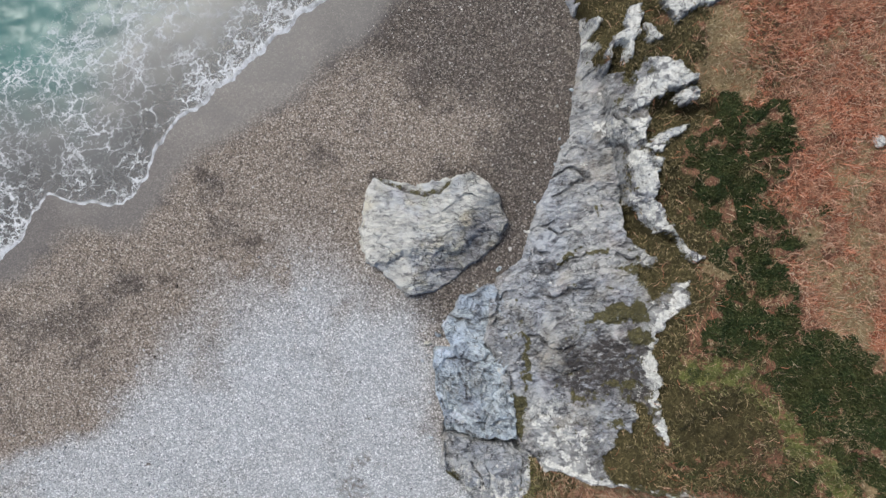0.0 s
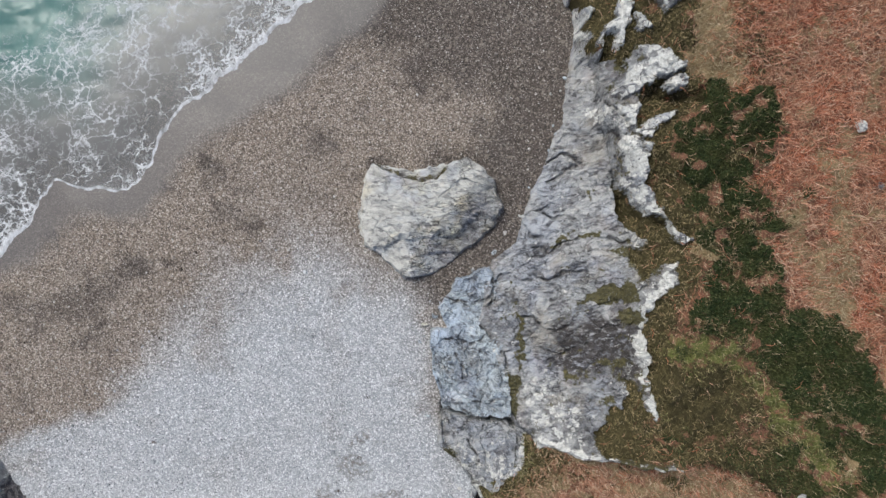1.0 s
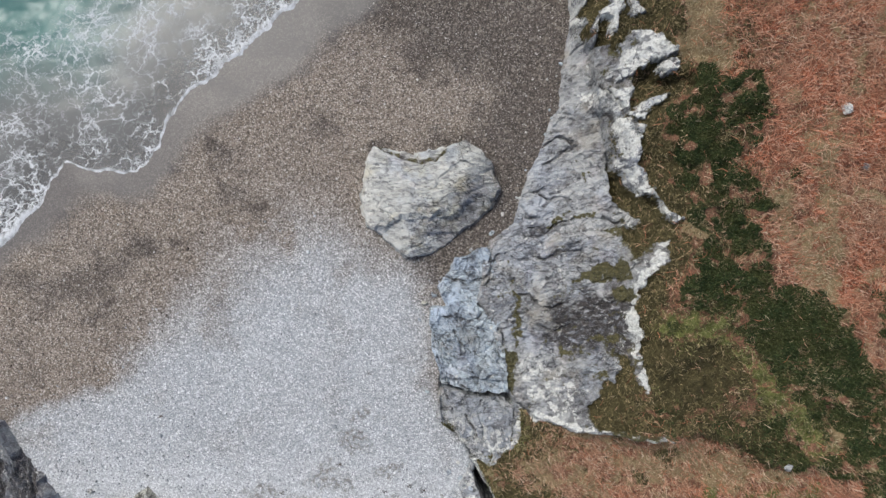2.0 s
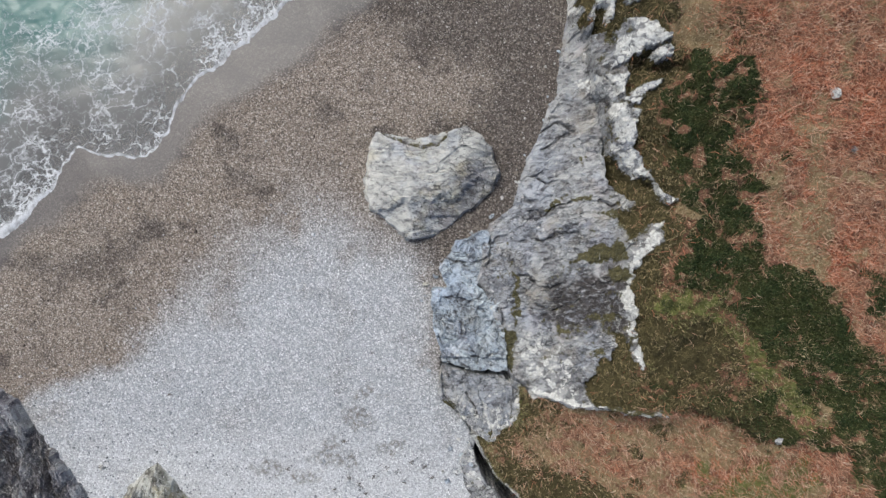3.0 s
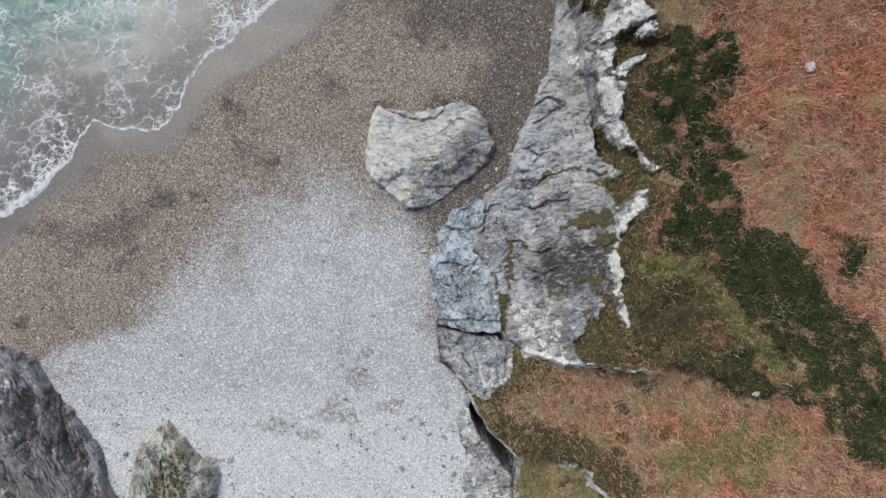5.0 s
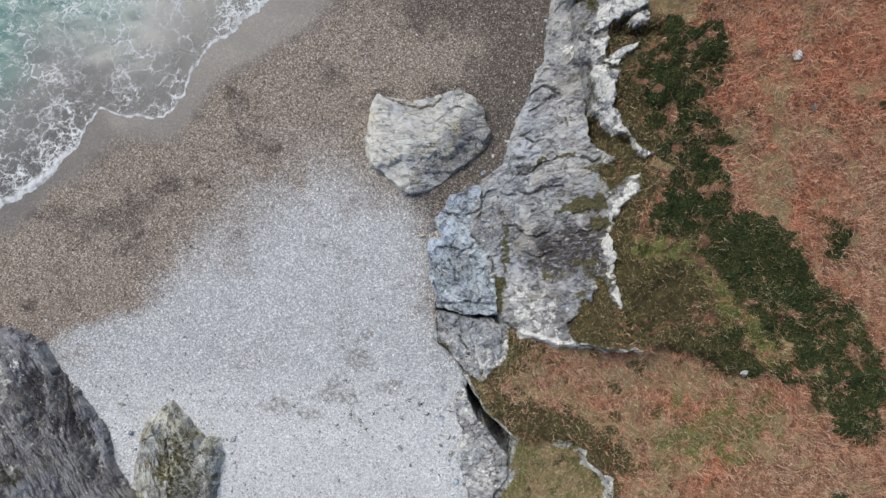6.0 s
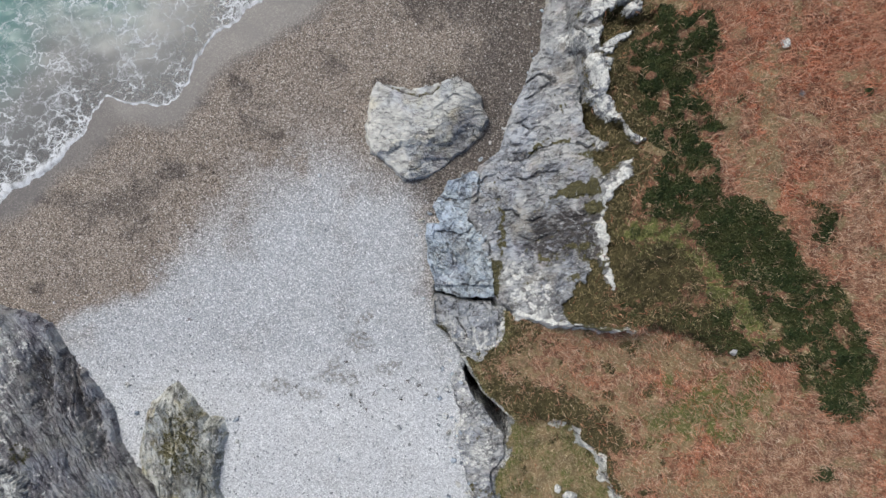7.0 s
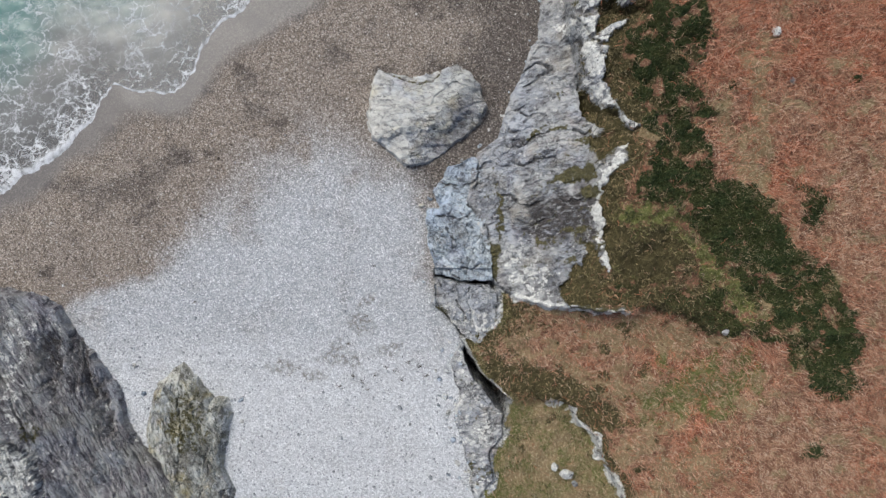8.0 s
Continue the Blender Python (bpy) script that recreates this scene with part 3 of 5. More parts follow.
FACE_JOINTS = [[(13.2, 7.3), (14.1, 5.8), (14.9, 4.2), (15.2, 3.4)], [(13.0, 6.2), (13.6, 5.1), (14.2, 4.0)], [(7.2, -2.6), (9.1, -2.6), (9.7, -2.9), (11.5, -1.8)], [(5.9, -5.0), (6.9, -4.3), (7.2, -2.8)],
               [(7.8, -4.8), (9.3, -4.8), (10.4, -4.5), (12.1, -4.1)], [(9.5, 3.6), (10.8, 4.0), (11.9, 3.4)], [(9.7, 2.1), (10.8, 2.7), (11.5, 3.4)], [(9.3, -0.3), (9.9, -0.7), (10.8, -0.5), (11.5, -0.7)], [(8.2, -1.6), (9.1, -2.0)],
               [(7.8, -7.4), (9.7, -8.4), (11.5, -8.0)], [(8.7, -9.5), (10.2, -9.9), (11.9, -9.3)], [(13.6, -2.0), (14.4, -2.4), (14.8, -2.2)]]
BLOCK_JOINTS = [[(1.8, -13.4), (3.3, -14.0), (4.1, -14.7), (5.9, -14.8), (7.2, -15.3), (8.0, -15.6)], [(4.8, -9.9), (5.9, -11.0), (6.3, -11.9)], [(5.7, -4.6), (5.5, -6.7), (5.9, -8.9), (6.5, -11.0)], [(2.9, -10.1), (3.5, -11.0), (3.5, -11.9)], [(1.6, -11.9), (2.2, -13.2)],
                [(4.1, -13.6), (5.0, -13.6), (6.3, -13.2)], [(2.4, -6.3), (4.1, -6.7), (5.4, -6.1)], [(3.9, -16.6), (4.4, -17.5), (4.6, -18.1)], [(2.2, -9.2), (4.0, -9.4), (5.2, -8.9)]]


def zone(x, y, outlines, soft=0.12, rag=0.35, seed=801):
    """How far a place lies inside any of some ragged outlines, 0 to 1."""
    full = np.zeros(np.shape(x), np.float32)
    for line in outlines:
        px, py = [p[0] for p in line], [p[1] for p in line]
        near = (x > min(px) - 1.5) & (x < max(px) + 1.5) & (y > min(py) - 1.5) & (y < max(py) + 1.5)
        if near.any():
            nx, ny = x[near], y[near]
            d = inside(nx + rag * fbm(nx * 1.1, ny * 1.1, 4, seed), ny + rag * fbm(nx * 1.1 + 7, ny * 1.1, 4, seed + 1), line)
            full[near] = np.maximum(full[near], step(-soft, soft, d + 0.5 * rag * fbm(nx * 3.5, ny * 3.5, 3, seed + 2)))
    return full


def fissure(x, y):
    wx, wy = x + 0.45 * fbm(x * 0.9, y * 0.9, 4, 401), y + 0.45 * fbm(x * 0.9 + 5, y * 0.9, 4, 402)
    d = np.full(np.shape(x), 9.0)
    for line in FACE_JOINTS + BLOCK_JOINTS:
        d = np.minimum(d, near_line(wx, wy, line))
    return step(0.16, 0.02, d + 0.16 * fbm(x * 1.7, y * 1.7, 3, 403)) * step(-0.35, 0.0, fbm(x * 0.6, y * 0.6, 3, 404)) * 0.95


def shore_frame(x, y):
    return 0.857 * x + 0.514 * y, -0.514 * x + 0.857 * y


def shoreline(a):
    return along(a, SHORE) + 0.75 * fbm(a * 0.6, a * 0 + 3.3, 4, 31)


def offshore(x, y):
    a, o = shore_frame(x, y)
    return o - shoreline(a)


def beach_height(x, y):
    s = offshore(x, y)
    z = np.where(s < 0, -0.5 + 0.5 * (1 - np.exp(np.minimum(s, 0) / 9.0)), -0.5 - 0.075 * s)
    z = np.maximum(z, -6) + 0.05 * fbm(x * 0.3, y * 0.3, 4, 5) + 0.012 * fbm(x * 2.5, y * 2.5, 2, 8)
    return z - 10.0 * step(0.5, 1.6, x - np.where(y > -13.6, along(y, FACE_FOOT) + 0.6, along(y, FOOT)))


def headland(x, y):
    """Height of the headland and how far it is bare rock (1) or turf (0)."""
    wx, wy = x + 0.5 * fbm(x * 0.5, y * 0.5, 4, 11), y + 0.5 * fbm(x * 0.5, y * 0.5, 4, 12)
    foot, top, crest = along(wy, FACE_FOOT), along(wy, FACE_TOP), along(wy, CREST)
    z_foot = along(wy, [(20, -0.2), (-3, 0.1), (-6, 1.0), (-14, 1.5)])
    z_top = along(wy, [(14, 1.5), (8, 1.5), (2, 1.6), (-3, 2.5), (-8, 3.2), (-14, 3.7)])
    u = np.clip((wx - foot) / (top - foot), 0, 1)
    v = np.clip((wx - top) / (crest - top), 0, 1)
    z_n = z_foot + (z_top - z_foot) * u ** 0.85 + (4.8 - z_top) * v ** along(wy, [(4, 0.3), (0, 0.45), (-3, 0.75)])
    z_n = z_n + 0.95 * (1 - np.exp(-np.maximum(wx - crest, 0) / 6)) - 5.0 * np.maximum(foot - wx, 0)
    # slopes south of the ledge
    edge, west, foot_all = along(wy, SLOPE_EDGE), along(wy, GULLY_WEST), along(y + 0.4 * fbm(x, y, 3, 14), FOOT)
    lawn = step(0.25, -0.25, wy - along(wx, LAWN_EDGE))
    z_s = np.minimum(0.9 + 0.2 * (x - 6), 5.7) * (1 - lawn) + lawn * (0.35 + 0.11 * (x - 7))
    slot_open = step(-19.8, -20.6, wy) * step(-26.9, -26.2, wy)
    z_s = z_s - (1.0 + 7.0 * slot_open) * np.clip(edge - wx, 0, 0.3)
    z_s = z_s + 0.75 * np.exp(-np.maximum(along(wx, LEDGE) - wy, 0) / 1.3) * step(8, 9, wx) * (1 - lawn)
    strip = 0.30 + 0.2 * np.minimum(wx - foot_all, 2) - 5 * np.maximum(foot_all - wx, 0)
    z_w = np.where(wx < np.where(wy < -26.6, 99, west), strip, -8.0) * step(-19.6, -20.4, wy) + -0.5 * (1 - step(-19.6, -20.4, wy))
    z_s = np.where(wx > edge - 0.3, z_s, np.maximum(z_w, -8.0))
    north = step(-0.2, 0.2, wy - along(wx, LEDGE))
    z = z_s * (1 - north) + z_n * north
    # bare rock
    crests = zone(x, y, CREST_ROCKS)
    fin = zone(x, y, [CREST_FIN])
    cleft_deep = zone(x, y, CLEFTS, 0.2)
    rock_n = np.maximum(zone(x, y, [FACE_ROCK], 0.15, 0.5), np.maximum(crests, fin)) * (1 - cleft_deep)
    hollow = (1 - rock_n) * step(1.2, 0.0, wx - crest) * north
    z = z + (0.28 * crests * step(9, 14, x) + 0.2 * fin) * north - 0.3 * hollow - 0.9 * cleft_deep * north
    lip = step(0.42, 0.2, np.abs(wy - along(wx, LEDGE) - 0.1) + 0.4 * fbm(x * 1.1, y * 1.1, 3, 19)) * step(18.5, 16.5, x)
    scarp = step(0.42, 0.2, np.abs(wy - along(wx, LAWN_EDGE)) * 0.7 + 1.3 * fbm(x * 0.8, y * 0.8, 4, 21) + 0.08) * step(10, 13, x + 2 * fbm(x * 0.6, y * 0.6, 3, 23))
    rim = step(0.3, 0.05, wx - edge + 1.2 * fbm(x * 0.6, y * 0.6, 4, 22) * step(-26, -27.5, wy))
    rock = np.maximum(rock_n * north, np.maximum(lip, np.maximum(scarp, rim) * (1 - north)))
    z = z + 0.22 * lip
    # relief
    cs, sn = math.cos(radians(-14)), math.sin(radians(-14))
    p, q = wx * cs - wy * sn, wx * sn + wy * cs
    band = step(-0.3, 0.8, wx - top)
    cleft, _ = cells(wx * 0.55 + 0.8 * fbm(x * 0.7, y * 0.7, 4, 44), wy * 0.42, 45)
    stony = rock > 0.01
    relief, crack = np.zeros(np.shape(x), np.float32), np.zeros(np.shape(x), np.float32)
    if stony.any():
        relief[stony], crack[stony] = crags(p[stony], q[stony], 25), fissure(x[stony], y[stony])
    relief = relief * (0.75 - 0.3 * crests) - 0.45 * band * (1 - 0.7 * crests) * step(0.11, 0.02, cleft) * step(-0.05, 0.2, fbm(x * 0.35, y * 0.35, 3, 46))
    relief = relief - 0.38 * crack
    cushion = step(-0.5, 0.6, inside(x, y, HEATHER_BED))
    soft = 0.8 * fbm(x * 0.3, y * 0.3, 4, 41) + (0.22 + 0.35 * cushion) * fbm(x * 1.0, y * 1.0, 4, 43) + 0.12 * cushion
    z = z + rock * relief * 0.9 + (1 - rock) * soft
    return z, rock, wx, wy


# ---- ground, sea ----
def build_ground():
    xs, ys = axis(-38, 13, 0.17), axis(-36, 18, 0.17)
    x, y = np.meshgrid(xs, ys)
    z = beach_height(x, y)
    bank = inside(x + 0.8 * fbm(x * 0.6, y * 0.6, 4, 51), y + 0.8 * fbm(x * 0.6, y * 0.6, 4, 52), GREY_BANK)
    soft = along(x, [(-26, 0.9), (-20, 2.6), (-12, 7.0), (-4, 4.5), (0, 2.4)])
    grey = step(-1, 1, bank / soft - 0.05) * (0.8 + 0.2 * step(0, 6, bank)) - 0.25 * step(0.05, 0.4, fbm(x * 0.25, y * 0.25, 4, 57))
    reach, out = shore_frame(x, y)
    wet = step(-2.6, -0.2, out - along(reach, SWASH) + 1.5 * fbm(x * 0.25, y * 0.25, 4, 53))
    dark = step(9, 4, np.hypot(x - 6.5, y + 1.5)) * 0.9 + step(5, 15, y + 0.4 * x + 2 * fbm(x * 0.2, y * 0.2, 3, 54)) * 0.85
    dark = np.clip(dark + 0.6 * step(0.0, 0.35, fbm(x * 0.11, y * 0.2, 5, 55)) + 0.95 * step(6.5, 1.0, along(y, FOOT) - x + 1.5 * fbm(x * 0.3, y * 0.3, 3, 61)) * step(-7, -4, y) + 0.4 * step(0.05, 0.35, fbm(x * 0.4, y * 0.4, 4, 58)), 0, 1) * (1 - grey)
    weed = 0.45 * step(0.3, 0.5, fbm(x * 0.3 + 7, y * 0.3, 5, 59))
    for cx, cy, rx, ry in ((-4.4, -18.4, 1.6, 1.5), (-6.4, -21.2, 2.0, 1.3), (-11.4, -22.1, 1.6, 1.0), (-3.6, -16.6, 1.2, 0.7), (-8.6, -22.9, 1.5, 0.8), (-1.5, -20.8, 2.0, 0.8)):
        weed = np.maximum(weed, step(1.1, 0.2, np.hypot((x - cx) / rx, (y - cy) / ry) + 1.3 * fbm(x * 0.7, y * 0.7, 4, 62)))
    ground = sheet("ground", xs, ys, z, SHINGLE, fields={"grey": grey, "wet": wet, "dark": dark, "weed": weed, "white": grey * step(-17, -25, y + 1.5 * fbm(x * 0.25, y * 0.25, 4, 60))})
    tagged(ground, "shingle beach of brown and pale grey pebbles", "beach", kind="structure")


def build_sea():
    a = axis(-46, 22, 0.16)
    s = np.concatenate([np.arange(-0.5, 24, 0.13), 24 + np.geomspace(0.3, 2500, 30)])
    ga, gs = np.meshgrid(a, s)
    o = shoreline(ga) + gs
    x, y = 0.857 * ga - 0.514 * o, 0.514 * ga + 0.857 * o
    foam = np.interp(gs, [0, 0.3, 1.5, 4, 7, 9.5, 12, 14], [0.75, 0.8, 0.62, 0.5, 0.75, 0.85, 0.45, 0.0])
    foam = foam * (0.68 + 0.7 * fbm(ga * 0.16, o * 0.16, 3, 61))
    foam = foam + 0.55 * step(4.5, 0.5, gs) * (step(-22, -25, ga) + step(-9.5, -6.5, ga))
    width = 0.07 + 0.3 * step(-0.1, 0.5, fbm(ga * 0.22, ga * 0 + 1.7, 3, 63)) + 0.5 * step(-23, -27, ga) + 0.25 * step(-9, -6, ga)
    front = step(1.0, 0.55, gs / width) * np.clip(0.9 + fbm(ga * 2, o * 2, 3, 64), 0, 1)
    z = -0.5 + 0.05 * front + np.minimum(np.maximum(gs, 0), 20) / 20 * 0.25 * fbm(ga * 0.3, o * 0.5, 4, 65) + 0.015 * foam * fbm(ga * 3, o * 3, 2, 66)
    z = np.where(gs < 0.15, -0.5 + gs * 0.25 + 0.05 * front, z + 0.04)
    sea = sheet("sea", x, y, z, WATER, fields={"offshore": gs, "foam": foam, "front": front})
    tagged(sea, "shallow teal sea water with lacy white foam washing ashore", "sea", kind="structure")


# ---- headland ----
def islands(mask):
    """Number the separate patches of a mask, from 1; also how many cells each has (index 0: none)."""
    boss, rows = [0], []
    for row in mask:
        edges = np.flatnonzero(np.diff(np.concatenate([[0], row.astype(np.int8), [0]])))
        rows.append([])
        for a, b in zip(edges[::2], edges[1::2]):
            boss.append(len(boss))
            rows[-1].append((a, b, len(boss) - 1))

    def top(k):
        while boss[k] != k:
            boss[k] = boss[boss[k]]
            k = boss[k]
        return k
    for above, below in zip(rows, rows[1:]):
        for a, b, k in above:
            for c, d, n in below:
                if a < d and c < b:
                    boss[top(k)] = top(n)
    mark, number = np.zeros(mask.shape, np.int32), {}
    for y, runs in enumerate(rows):
        for a, b, k in runs:
            mark[y, a:b] = number.setdefault(top(k), len(number) + 1)
    sizes = np.bincount(mark.ravel())
    sizes[0] = 0
    return mark, sizes


def build_headland():
    tail = np.geomspace(0.3, 2500, 34)
    xs = np.concatenate([np.arange(0.5, 19.2, 0.068), np.arange(19.2, 43, 0.13), 43 + tail])
    ys = axis(-36, 17, 0.078)
    x, y = np.meshgrid(xs, ys)
    z, rock, wx, wy = headland(x, y)
    top, crest = along(wy, FACE_TOP), along(wy, CREST)
    north = step(-0.3, 0.3, wy - along(wx, LEDGE))
    band = step(-0.6, 0.8, wx - top) * north
    cleft, _ = cells(wx * 0.55 + 0.8 * fbm(x * 0.7, y * 0.7, 4, 44), wy * 0.42, 45)
    lichen = 0.78 * zone(x, y, CREST_ROCKS) + 0.75 * step(0.5, 0.15, near_line(wx, wy, FIN_LINE)) + 0.46 * zone(x, y, [PALE_CORNER], 0.6, 1.2)
    lichen = lichen + 0.9 * step(0.6, 0.3, np.abs(wy - along(wx, LEDGE))) * step(18.5, 16.5, x) * step(8, 9, x) + 0.22 * zone(x, y, [CREST_FIN])
    lichen = lichen + 0.5 * (1 - north) * step(8.5, 9.5, x) + 0.35 * (1 - north)
    lichen = np.clip(lichen * (1.05 + 0.9 * fbm(x * 0.55, y * 0.45, 4, 71)), 0, 1.1) * step(0.0, 0.07, cleft)
    moss = 0.45 * band * (1 - lichen) * step(-0.2, 0.15, fbm(x * 0.5, y * 0.5, 4, 72)) + 0.95 * zone(x, y, MOSS_PATCHES, 0.25, 0.5)
    edge = 1 - np.maximum(zone(x, y, [FACE_ROCK], 0.9, 0.8), zone(x, y, CREST_ROCKS + [CREST_FIN], 0.35))
    moss = moss + 0.6 * edge * north
    moss = moss + 0.5 * zone(x, y, [DARK_STAIN], 0.8, 1.0) * step(0, 0.3, fbm(x * 0.9, y * 0.9, 3, 74))
    moss = moss + 0.45 * step(-2, 0.5, inside(wx, wy, [(10.5, -11), (14, -10), (14, -13.5), (11, -14)])) * step(0, 0.3, fbm(x * 0.9, y * 0.9, 3, 73))
    moss = moss + 0.42 * step(0.16, 0.34, fbm(x * 0.5 + 2, y * 0.5, 4, 79)) * step(-1, -3, wy)
    # first term: the deep gully's shade, put into the rock colour
    stain_shade = 1.2 * (1 - north) * step(0.0, -1.5, z) + 1.2 * zone(x, y, [DARK_STAIN], 0.9, 1.2) + 0.5 * band * (1 - lichen)
    stain_shade = stain_shade + 0.6 * (1 - north) * step(10, 12, x)
    stain_shade = stain_shade + 0.5 * step(0.1, 0.5, fbm(x * 0.3, y * 0.3, 3, 75))
    stain_shade = stain_shade + 0.8 * fissure(x, y)
    lichen = lichen * (1 - 0.8 * np.clip(moss, 0, 1))
    moss = moss + 0.5 * step(0.38, 0.46, fbm(x * 0.8 + 3, y * 0.8, 3, 76))
    calm = 0.8 * step(-3, 0, wy) * step(0.5, -0.8, wx - top) + 0.6 * zone(x, y, [PALE_CORNER], 0.6, 1.0)
    bare = rock > 0.5
    cell_rock = bare[:-1, :-1] | bare[1:, :-1] | bare[:-1, 1:] | bare[1:, 1:]
    solid = z > beach_height(x, y) - 0.6
    real = solid[:-1, :-1] | solid[1:, 1:]
    deep = (wx > along(wy, FOOT) + 0.2)[:-1, :-1]
    built = real | deep
    for keep_rock, least in ((True, 60), (False, 90)):
        mark, sizes = islands(built & (cell_rock == keep_rock))
        cell_rock = np.where((mark > 0) & (sizes[mark] < least), not keep_rock, cell_rock)
    skin = {"lichen": lichen, "moss": np.clip(moss, 0, 1), "stain_shade": np.clip(stain_shade, 0, 1.2), "calm": calm}
    left, crest_cells = built & cell_rock, []
    for outline in CREST_ROCKS + [CREST_FIN]:
        own = left & (zone(x, y, [outline]) > 0.5)[:-1, :-1]
        left = left & ~own
        crest_cells.append(own)
    mark, sizes = islands(left)
    main = int(np.argmax(sizes))
    hearts = [np.argwhere(own).mean(0) for own in crest_cells if own.any()]
    crest_cells = [own for own in crest_cells if own.any()]
    for k in range(1, len(sizes)):
        if k != main and sizes[k] >= 120:
            crest_cells.append(mark == k)
        elif k != main:
            heart = np.argwhere(mark == k).mean(0)
            crest_cells[int(np.argmin([np.hypot(*(heart - h)) for h in hearts]))] |= mark == k
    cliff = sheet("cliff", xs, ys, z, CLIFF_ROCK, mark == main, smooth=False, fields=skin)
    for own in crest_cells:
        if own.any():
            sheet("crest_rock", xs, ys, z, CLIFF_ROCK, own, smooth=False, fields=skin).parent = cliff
    tagged(cliff, "jointed grey slate sea cliff with white lichen and moss", "cliff", kind="structure")
    fields = turf_fields(x, y, wx, wy, crest, north)
    mark, sizes = islands(built & ~cell_rock)
    main = int(np.argmax(sizes))
    hill = sheet("hillside", xs, ys, z, TURF, mark == main, fields=fields)
    for k in range(1, len(sizes)):
        if k != main and sizes[k] > 0:
            sheet("turf_patch", xs, ys, z, TURF, mark == k, fields=fields).parent = hill
    tagged(hill, "rough cliff-top turf under bracken, heather and grass", "hillside", kind="structure")


def turf_fields(x, y, wx, wy, crest, north):
    bed = inside(wx + 1.8 * fbm(x * 0.55, y * 0.55, 5, 81), wy + 1.8 * fbm(x * 0.55, y * 0.55, 5, 82), HEATHER_BED)
    heather = step(-0.4, 0.5, bed)
    for cx, cy, r in ((31.5, -27.3, 0.8), (31.4, -8.2, 1.1), (30.8, -9.8, 0.9), (25.0, 0.6, 0.6), (34.3, 1.2, 0.4)):
        heather = np.maximum(heather, step(1.0, 0.6, np.hypot(x - cx, y - cy) / r + 0.5 * fbm(x, y, 3, 83)))
    holes = step(0.04, 0.20, fbm(x * 0.75 + 9, y * 0.75, 5, 84))
    mats, brown = zone(x, y, DARK_MATS, 0.5, 1.2, 811), zone(x, y, BROWN_MATS, 0.7, 1.2, 815)
    olive, russet = zone(x, y, OLIVE_BANDS, 0.6, 1.3, 821), zone(x, y, RED_PATCHES, 0.5, 1.2, 825)
    holes = holes * (1 - mats) * (1 - brown)
    heather = np.maximum(heather * (1 - 0.7 * holes), mats) * (1 - 0.75 * olive) * (1 - 0.9 * russet)
    heather = np.maximum(heather, 0.62 * brown)
    trail = np.abs(x - along(y, [(-12, 30), (-7, 27.2), (-2.6, 26.6), (1.7, 26.8), (5.7, 26.2), (20, 27)]) + 3.0 * fbm(x * 0.22, y * 0.22, 4, 85))
    tan = np.maximum(step(1.6, 0.5, trail + 1.6 * fbm(x * 0.7, y * 0.7, 4, 97)) * step(-10, -7, y) * step(6, 2, y) * 0.95, 0.95 * step(1.0, 0.5, np.hypot((x - 19.6) / 2.4, (y - 10.4) / 3.4) + 1.1 * fbm(x * 0.6, y * 0.6, 4, 89)))
    tan = np.maximum(tan, 0.9 * zone(x, y, TAN_PATCHES, 0.6, 1.3, 831))
    tan = np.maximum(tan, 0.5 * step(0.25, 0.5, fbm(x * 0.3 + 5, y * 0.3, 4, 94)))
    tan = np.maximum(tan, 0.8 * (1 - north) * step(28, 23, x) * step(-0.3, 0.15, fbm(x * 0.4, y * 0.4, 4, 86)))
    lawn = (1 - north) * step(0.2, -0.3, wy - along(wx, LAWN_EDGE))
    slope = (1 - north) * (1 - lawn)
    tan = np.maximum(tan, 0.9 * slope * step(0.0, 0.22, fbm(x * 0.55, y * 0.7, 4, 108) + 0.25 * step(4, 0, np.hypot((x - 26.3) / 1.2, y + 22.8)) - 0.1))
    tan = np.maximum(tan, 0.8 * north * step(0.1, 0.3, fbm(x * 0.6, y * 0.6, 4, 110)) * step(22, 26, x))
    tan = np.maximum(tan, np.maximum(lawn, 0.3 * holes * step(-0.4, 0.5, bed)))
    bright = 0.85 * olive + 1.0 * step(1.0, 0.3, np.hypot((x - 23.6) / 6.2, (y + 22.9 - 0.25 * (x - 23.6)) / 3.4) + 1.3 * fbm(x * 0.55, y * 0.55, 4, 106))
    bright = bright + 0.6 * lawn * step(-0.3, 0.25, fbm(x * 0.5, y * 0.5, 4, 98)) + 0.5 * step(1.5, 0.3, wx - along(wy, SLOPE_EDGE)) * (1 - north)
    bright = np.clip(bright * (0.8 + 1.0 * fbm(x * 0.8, y * 0.8, 3, 87)), 0, 1)
    peat = 0.6 * step(0.18, 0.4, fbm(x * 0.6 + 4, y * 0.6, 4, 88)) * heather + 0.75 * holes * step(-0.4, 0.5, bed) * step(-0.1, 0.2, fbm(x * 1.1, y * 1.1, 3, 105)) + 0.8 * step(0.9, 0.2, np.abs(wy + 15.9 + 0.15 * (wx - 18))) * step(14, 16, wx) * step(24, 21, wx)
    peat = peat + 0.8 * step(1.6, 0.4, wx - crest) * north * step(-0.4, 0.0, fbm(x * 0.6, y * 0.6, 3, 90)) * (1 - tan)
    peat = peat + 0.65 * lawn * step(0.2, 0.4, fbm(x * 0.7 + 2, y * 0.7, 4, 99))
    marsh = step(-0.6, 0.8, inside(x + fbm(x * 0.5, y * 0.5, 3, 95), y, [(15.4, -8.6), (20.5, -8.0), (23.0, -11.5), (23.5, -15.5), (17.8, -15.6), (15.4, -13)]))
